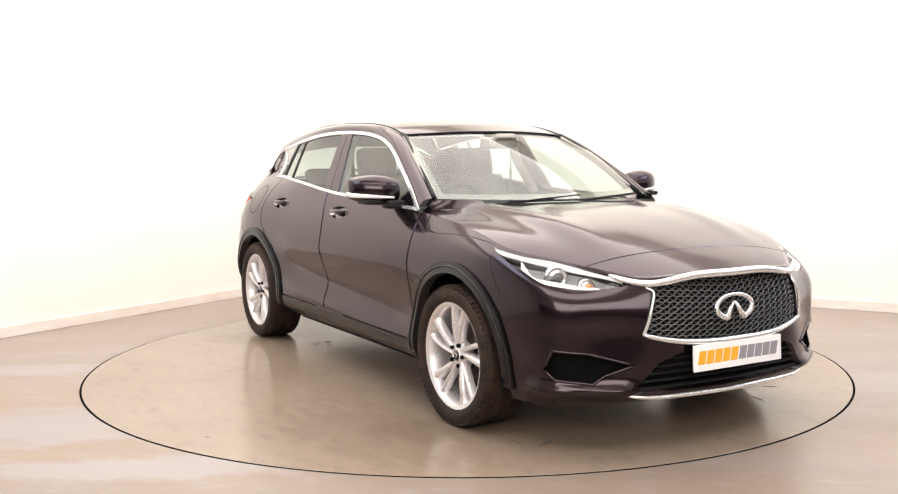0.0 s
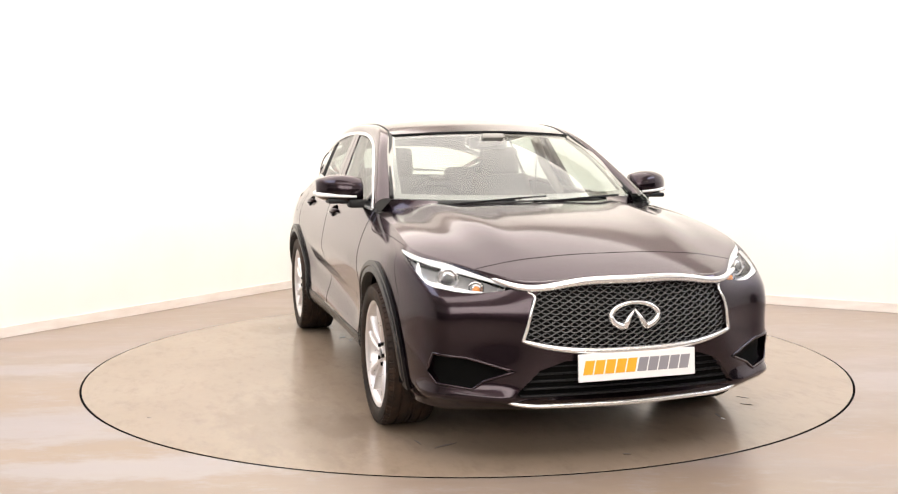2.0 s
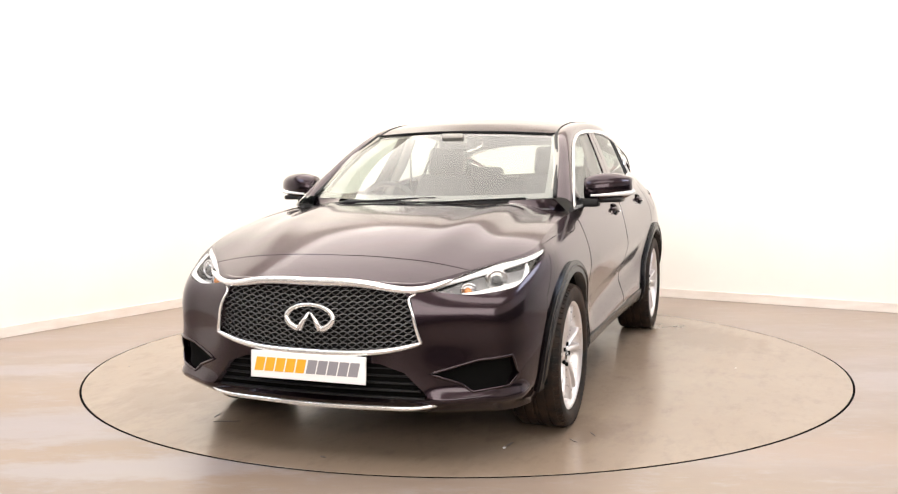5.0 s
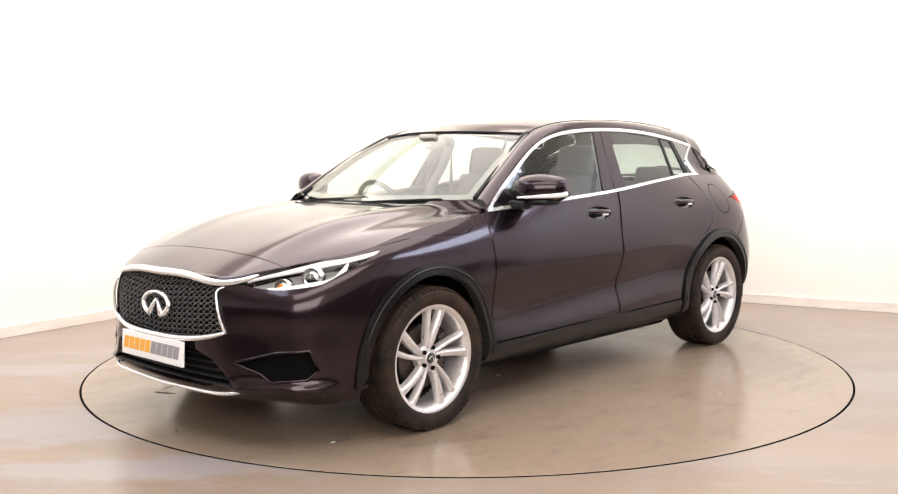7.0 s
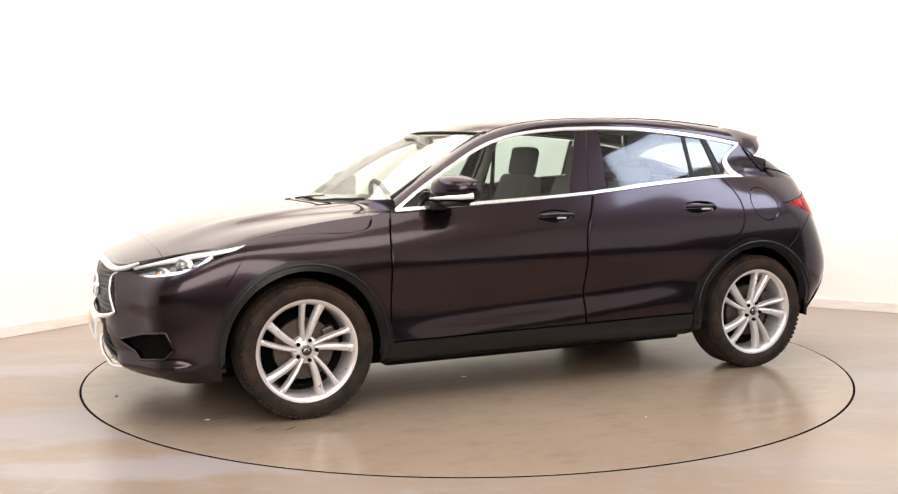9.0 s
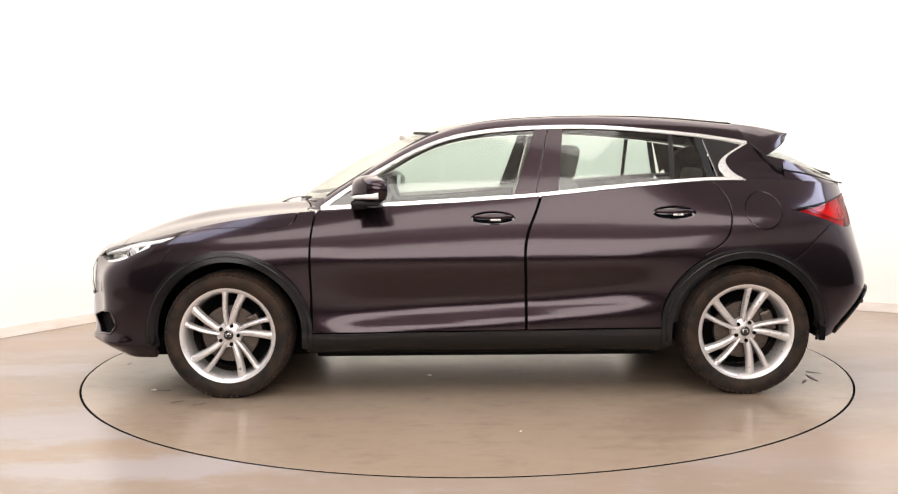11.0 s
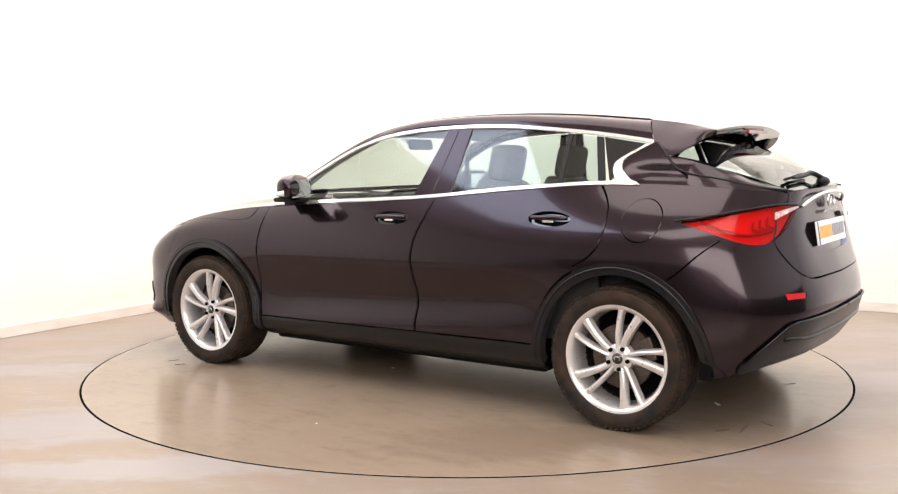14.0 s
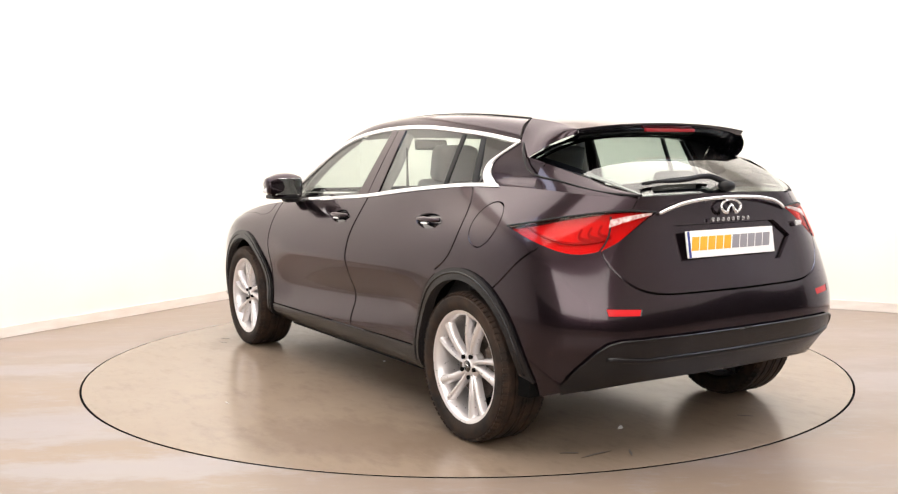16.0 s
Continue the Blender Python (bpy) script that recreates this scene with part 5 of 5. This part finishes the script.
# ---------------- wheels ----------------
def build_wheel(car, x, s):
    root = new("wheel")
    root.parent = car
    root.matrix_basis = pose(x, s * .785, WHEEL_Z, 0, 0, 0 if s > 0 else 180)
    tagged(root, "silver twin-spoke alloy wheel with a dusty tyre")
    R = .331
    prof = [(.245, .075), (.25, .102), (.262, .113), (.29, .117), (.310, .113), (.322, .10), (.327, .092)]
    tread = []
    for a, b in ((.092, .058), (.048, .014), (.004, -.004), (-.014, -.048), (-.058, -.092)):
        tread += [(R, a), (R, b), (R - .007, b - .002), (R - .007, b - .008)]
    tread = tread[:-2]
    prof = prof + tread + [(r, -o) for r, o in reversed(prof)]
    part("tyre", lathe(prof, 96), RUBBER, root, "worn black tyre with brown dust", smooth=True, angle=35)
    # tread blocks on the shoulders
    bm = bmesh.new()
    for k in range(72):
        for sd in (1, -1):
            vs = box(bm, -.009, .009, -.014, .014, -.005, .005)
            bmesh.ops.transform(bm, matrix=pose(0, 0, 0, 0, 5 * k + 2.5 * (sd > 0), 0) @ pose(0, sd * .097, R - .0085, -sd * 22), verts=vs)
    tagged(part("tread_block_band", bm, RUBBER, root), kind="stuff")
    part("rim", lathe([(.212, -.09), (.216, .02), (.222, .074), (.231, .092), (.239, .100), (.250, .102), (.253, .095), (.248, .08), (.240, -.09)], 72), ALLOY, root, "silver rim", smooth=True, angle=40)
    part("rim_barrel", lathe([(.222, .06), (.212, -.06), (.205, -.09)], 48), STEEL, root, smooth=True)
    hub = part("hub", lathe([(0, .078), (.028, .078), (.031, .074), (.054, .070), (.066, .060), (.070, .03), (.05, .0)], 40), ALLOY, root, "silver hub", smooth=True, angle=40)
    part("centre_cap", lathe([(0, .082), (.024, .081), (.027, .076)], 28), PIANO, hub, "black centre cap", smooth=True)
    part("cap_emblem", tube([(math.cos(t) * .014, .083, math.sin(t) * .008) for t in np.linspace(-.9, 4.0, 16)], .002, 6), CHROME, hub, smooth=True)
    phase = 70 if x > 0 else 62
    for k in range(5):
        a = math.radians(72 * k + phase)
        bm = lathe([(0, .080), (.0095, .080), (.0095, .066)], 14)
        bmesh.ops.translate(bm, verts=bm.verts, vec=(-.050 * math.cos(a), .0022, .050 * math.sin(a)))
        part("wheel_bolt", bm, VOID, hub, "dark bolt hole")
        # a broad spoke and a slim one beside it, both swept
        for lead, w0, w1 in ((0, .0138, .0195), (23, .0100, .0130)):
            bm = bmesh.new()
            rows = []
            for j in range(15):
                t = j / 14
                r = .046 + .196 * t
                an = math.radians(72 * k + phase + lead + 10 * (1 - t) ** 1.3)
                y = .070 - .006 * t + .012 * math.sin(math.pi * t) + .024 * t * t
                w = w0 + (w1 - w0) * t + .012 * max(0, (t - .82) / .18) ** 2
                c, n = Vector((-r * math.cos(an), y, r * math.sin(an))), Vector((math.sin(an), 0, math.cos(an)))
                rows.append([bm.verts.new(c + n * w * q + Vector((0, o, 0))) for q, o in ((-1.15, -.035), (-1, -.007), (-.62, .001), (.15, .004), (.62, .001), (1, -.007), (1.15, -.035))])
            for p, q in zip(rows[:-1], rows[1:]):
                for i in range(7):
                    bm.faces.new((p[i], p[(i + 1) % 7], q[(i + 1) % 7], q[i]))
            bm.faces.new(rows[0])
            bm.faces.new(rows[-1][::-1])
            part("spoke", bm, ALLOY, root, smooth=True, angle=40)
    part("brake_disc", lathe([(.06, .022), (.148, .022), (.15, .018), (.15, -.004), (.06, -.004)], 48), STEEL, root, "worn steel brake disc", smooth=True, angle=30)
    bm = bmesh.new()
    box(bm, -.055, .055, -.03, .045, -.03, .03, bevel=.01)
    bmesh.ops.translate(bm, verts=bm.verts, vec=(0, 0, .0))
    bmesh.ops.transform(bm, matrix=pose(0, 0, 0, 0, 20 if s > 0 else 240, 0) @ pose(-.14, 0, 0, 0, 90, 0), verts=bm.verts)
    part("brake_caliper", bm, STEEL, root, "grey brake caliper")
    bm = lathe([(0, -.09), (.205, -.09)], 32)
    part("back_plate", bm, VOID, root, "black back plate")


# ---------------- cabin interior ----------------
def cushion(bm, m, sx, sy, sz, bevel=.05):
    return box(bm, -sx / 2, sx / 2, -sy / 2, sy / 2, -sz / 2, sz / 2, m, bevel, 4)


def build_interior(car):
    bm = bmesh.new()
    box(bm, -1.45, .95, -.72, .72, .30, .36)
    part("cabin_floor", bm, VOID, car, "black carpet floor")
    # dashboard, binnacle, wheel
    bm = bmesh.new()
    box(bm, .58, .98, -.70, .70, .70, .985, bevel=.06, segments=4)
    dash = part("dashboard", bm, DASH, car, "charcoal dashboard", smooth=True)
    bm = bmesh.new()
    box(bm, .56, .76, -.56, -.18, .94, 1.015, bevel=.03, segments=4)
    part("binnacle", bm, DASH, dash, smooth=True)
    sw = part("steering_wheel", tube([pose(.50, -.37, .93, 0, -68, 0) @ Vector((math.cos(t) * .185, math.sin(t) * .185, 0)) for t in np.linspace(0, 2 * math.pi, 41)[:-1]], .016, 8, closed=True), BLACK, dash, "black steering wheel", smooth=True)
    bm = bmesh.new()
    cushion(bm, pose(.515, -.37, .925, 0, -68, 0), .15, .20, .05, .02)
    box(bm, .52, .62, -.40, -.34, .86, .92)
    part("wheel_hub", bm, BLACK, sw, smooth=True)
    bm = bmesh.new()
    cushion(bm, pose(.38, 0, 1.325, 0, 12, 0), .03, .23, .065, .015)
    part("interior_mirror", bm, BLACK, car, "black interior mirror", smooth=True)
    bm = bmesh.new()
    cushion(bm, pose(.43, 0, 1.345, 0, -25, 0), .12, .13, .03, .012)
    part("sensor_pod", bm, LINER, car, "pale sensor cover behind the screen", smooth=True)
    for s in (1, -1):
        y = .37 * s
        seat = new("front_seat")
        seat.parent = car
        tagged(seat, "charcoal cloth front seat with a headrest")
        bm = bmesh.new()
        cushion(bm, pose(-.02, y, .53, 0, -6, 0), .50, .50, .17)
        part("seat_cushion", bm, CLOTH, seat, smooth=True)
        bm = bmesh.new()
        cushion(bm, pose(-.36, y, .83, 0, -20, 0), .14, .48, .62)
        for v in bm.verts:
            if v.co.z > .95:
                v.co.y = y + (v.co.y - y) * .80
        part("backrest", bm, CLOTH, seat, smooth=True)
        bm = bmesh.new()
        cushion(bm, pose(-.475, y, 1.215, 0, -12, 0), .10, .26, .19, .045)
        part("headrest", bm, CLOTH, seat, smooth=True)
    bench = new("rear_bench")
    bench.parent = car
    tagged(bench, "charcoal cloth rear bench with three headrests")
    bm = bmesh.new()
    cushion(bm, pose(-.92, 0, .55, 0, -6, 0), .50, 1.25, .17)
    part("seat_cushion", bm, CLOTH, bench, smooth=True)
    bm = bmesh.new()
    cushion(bm, pose(-1.26, 0, .80, 0, -22, 0), .14, 1.25, .56)
    part("backrest", bm, CLOTH, bench, smooth=True)
    for y in (-.37, 0, .37):
        bm = bmesh.new()
        cushion(bm, pose(-1.36, y, 1.10 if y else 1.06, 0, -14, 0), .09, .25, .14 if y else .09, .04)
        part("headrest", bm, CLOTH, bench, smooth=True)
    # door cards
    for s in (1, -1):
        bm = bmesh.new()
        box(bm, -1.2, .85, .755, .79, .36, .985, bevel=.012)
        for v in bm.verts:
            v.co.y = (v.co.y - .03 * max(0, -v.co.x)) * s
        part("door_card", bm, DASH, car, "charcoal inner door panel", smooth=True)
        t_ = [(.78, .66 * s, 1.06), (.50, .61 * s, 1.24), (.27, .555 * s, 1.355)]
        part("inner_pillar", tube([tuple(q) for q in curve(t_, 14)], .022, 8), LINER, car, "pale inner windscreen pillar", smooth=True)
        part("inner_pillar", tube([(-.27, .735 * s, 1.0), (-.33, .64 * s, 1.2), (-.36, .585 * s, 1.37)], .03, 8), LINER, car, "pale inner door pillar", smooth=True)
        part("seat_belt", tube([(-.37, .60 * s, 1.30), (-.34, .58 * s, 1.0), (-.25, .60 * s, .6)], .02, 6, flat=.25), BLACK, car, "black seat belt")


# ---------------- motion ----------------
# heading of the car in degrees: it starts slowly, then turns evenly
HEADING = [(0.0, -58.83), (0.5, -59.89), (1.0, -62.58), (1.5, -67.06), (2.0, -72.75), (2.5, -78.65), (3.0, -84.7), (3.5, -90.65), (4.0, -96.75), (4.5, -102.65)] + \
    [(t, -132.25 - (t - 7.0) * 11.73) for t in (5.0, 5.5, 6.0, 6.5)] + \
    [(7.0, -132.25), (7.5, -138.05), (8.0, -143.93), (8.5, -149.8), (9.0, -155.68), (9.5, -161.52), (10.0, -167.36), (10.5, -173.2), (11.0, -179.02), (11.5, -184.82),
     (12.0, -190.6), (12.5, -196.36), (13.0, -202.13), (13.5, -207.92), (14.0, -213.7), (14.5, -219.5), (15.0, -225.35), (15.5, -231.2), (16.0, -237.1)]
CAR_OFFSET = (-0.101, 0.062)


def motions(car, table):
    rows, disc = [], []
    for t, h in HEADING:
        rows.append((t, pose(0, 0, 0, 0, 0, h) @ pose(*CAR_OFFSET, 0)))
        disc.append((t, pose(0, 0, 0, 0, 0, h)))
    walk(car, rows)
    walk(table, disc)


build_room()
the_table = build_turntable()
the_car = build_car()
motions(the_car, the_table)
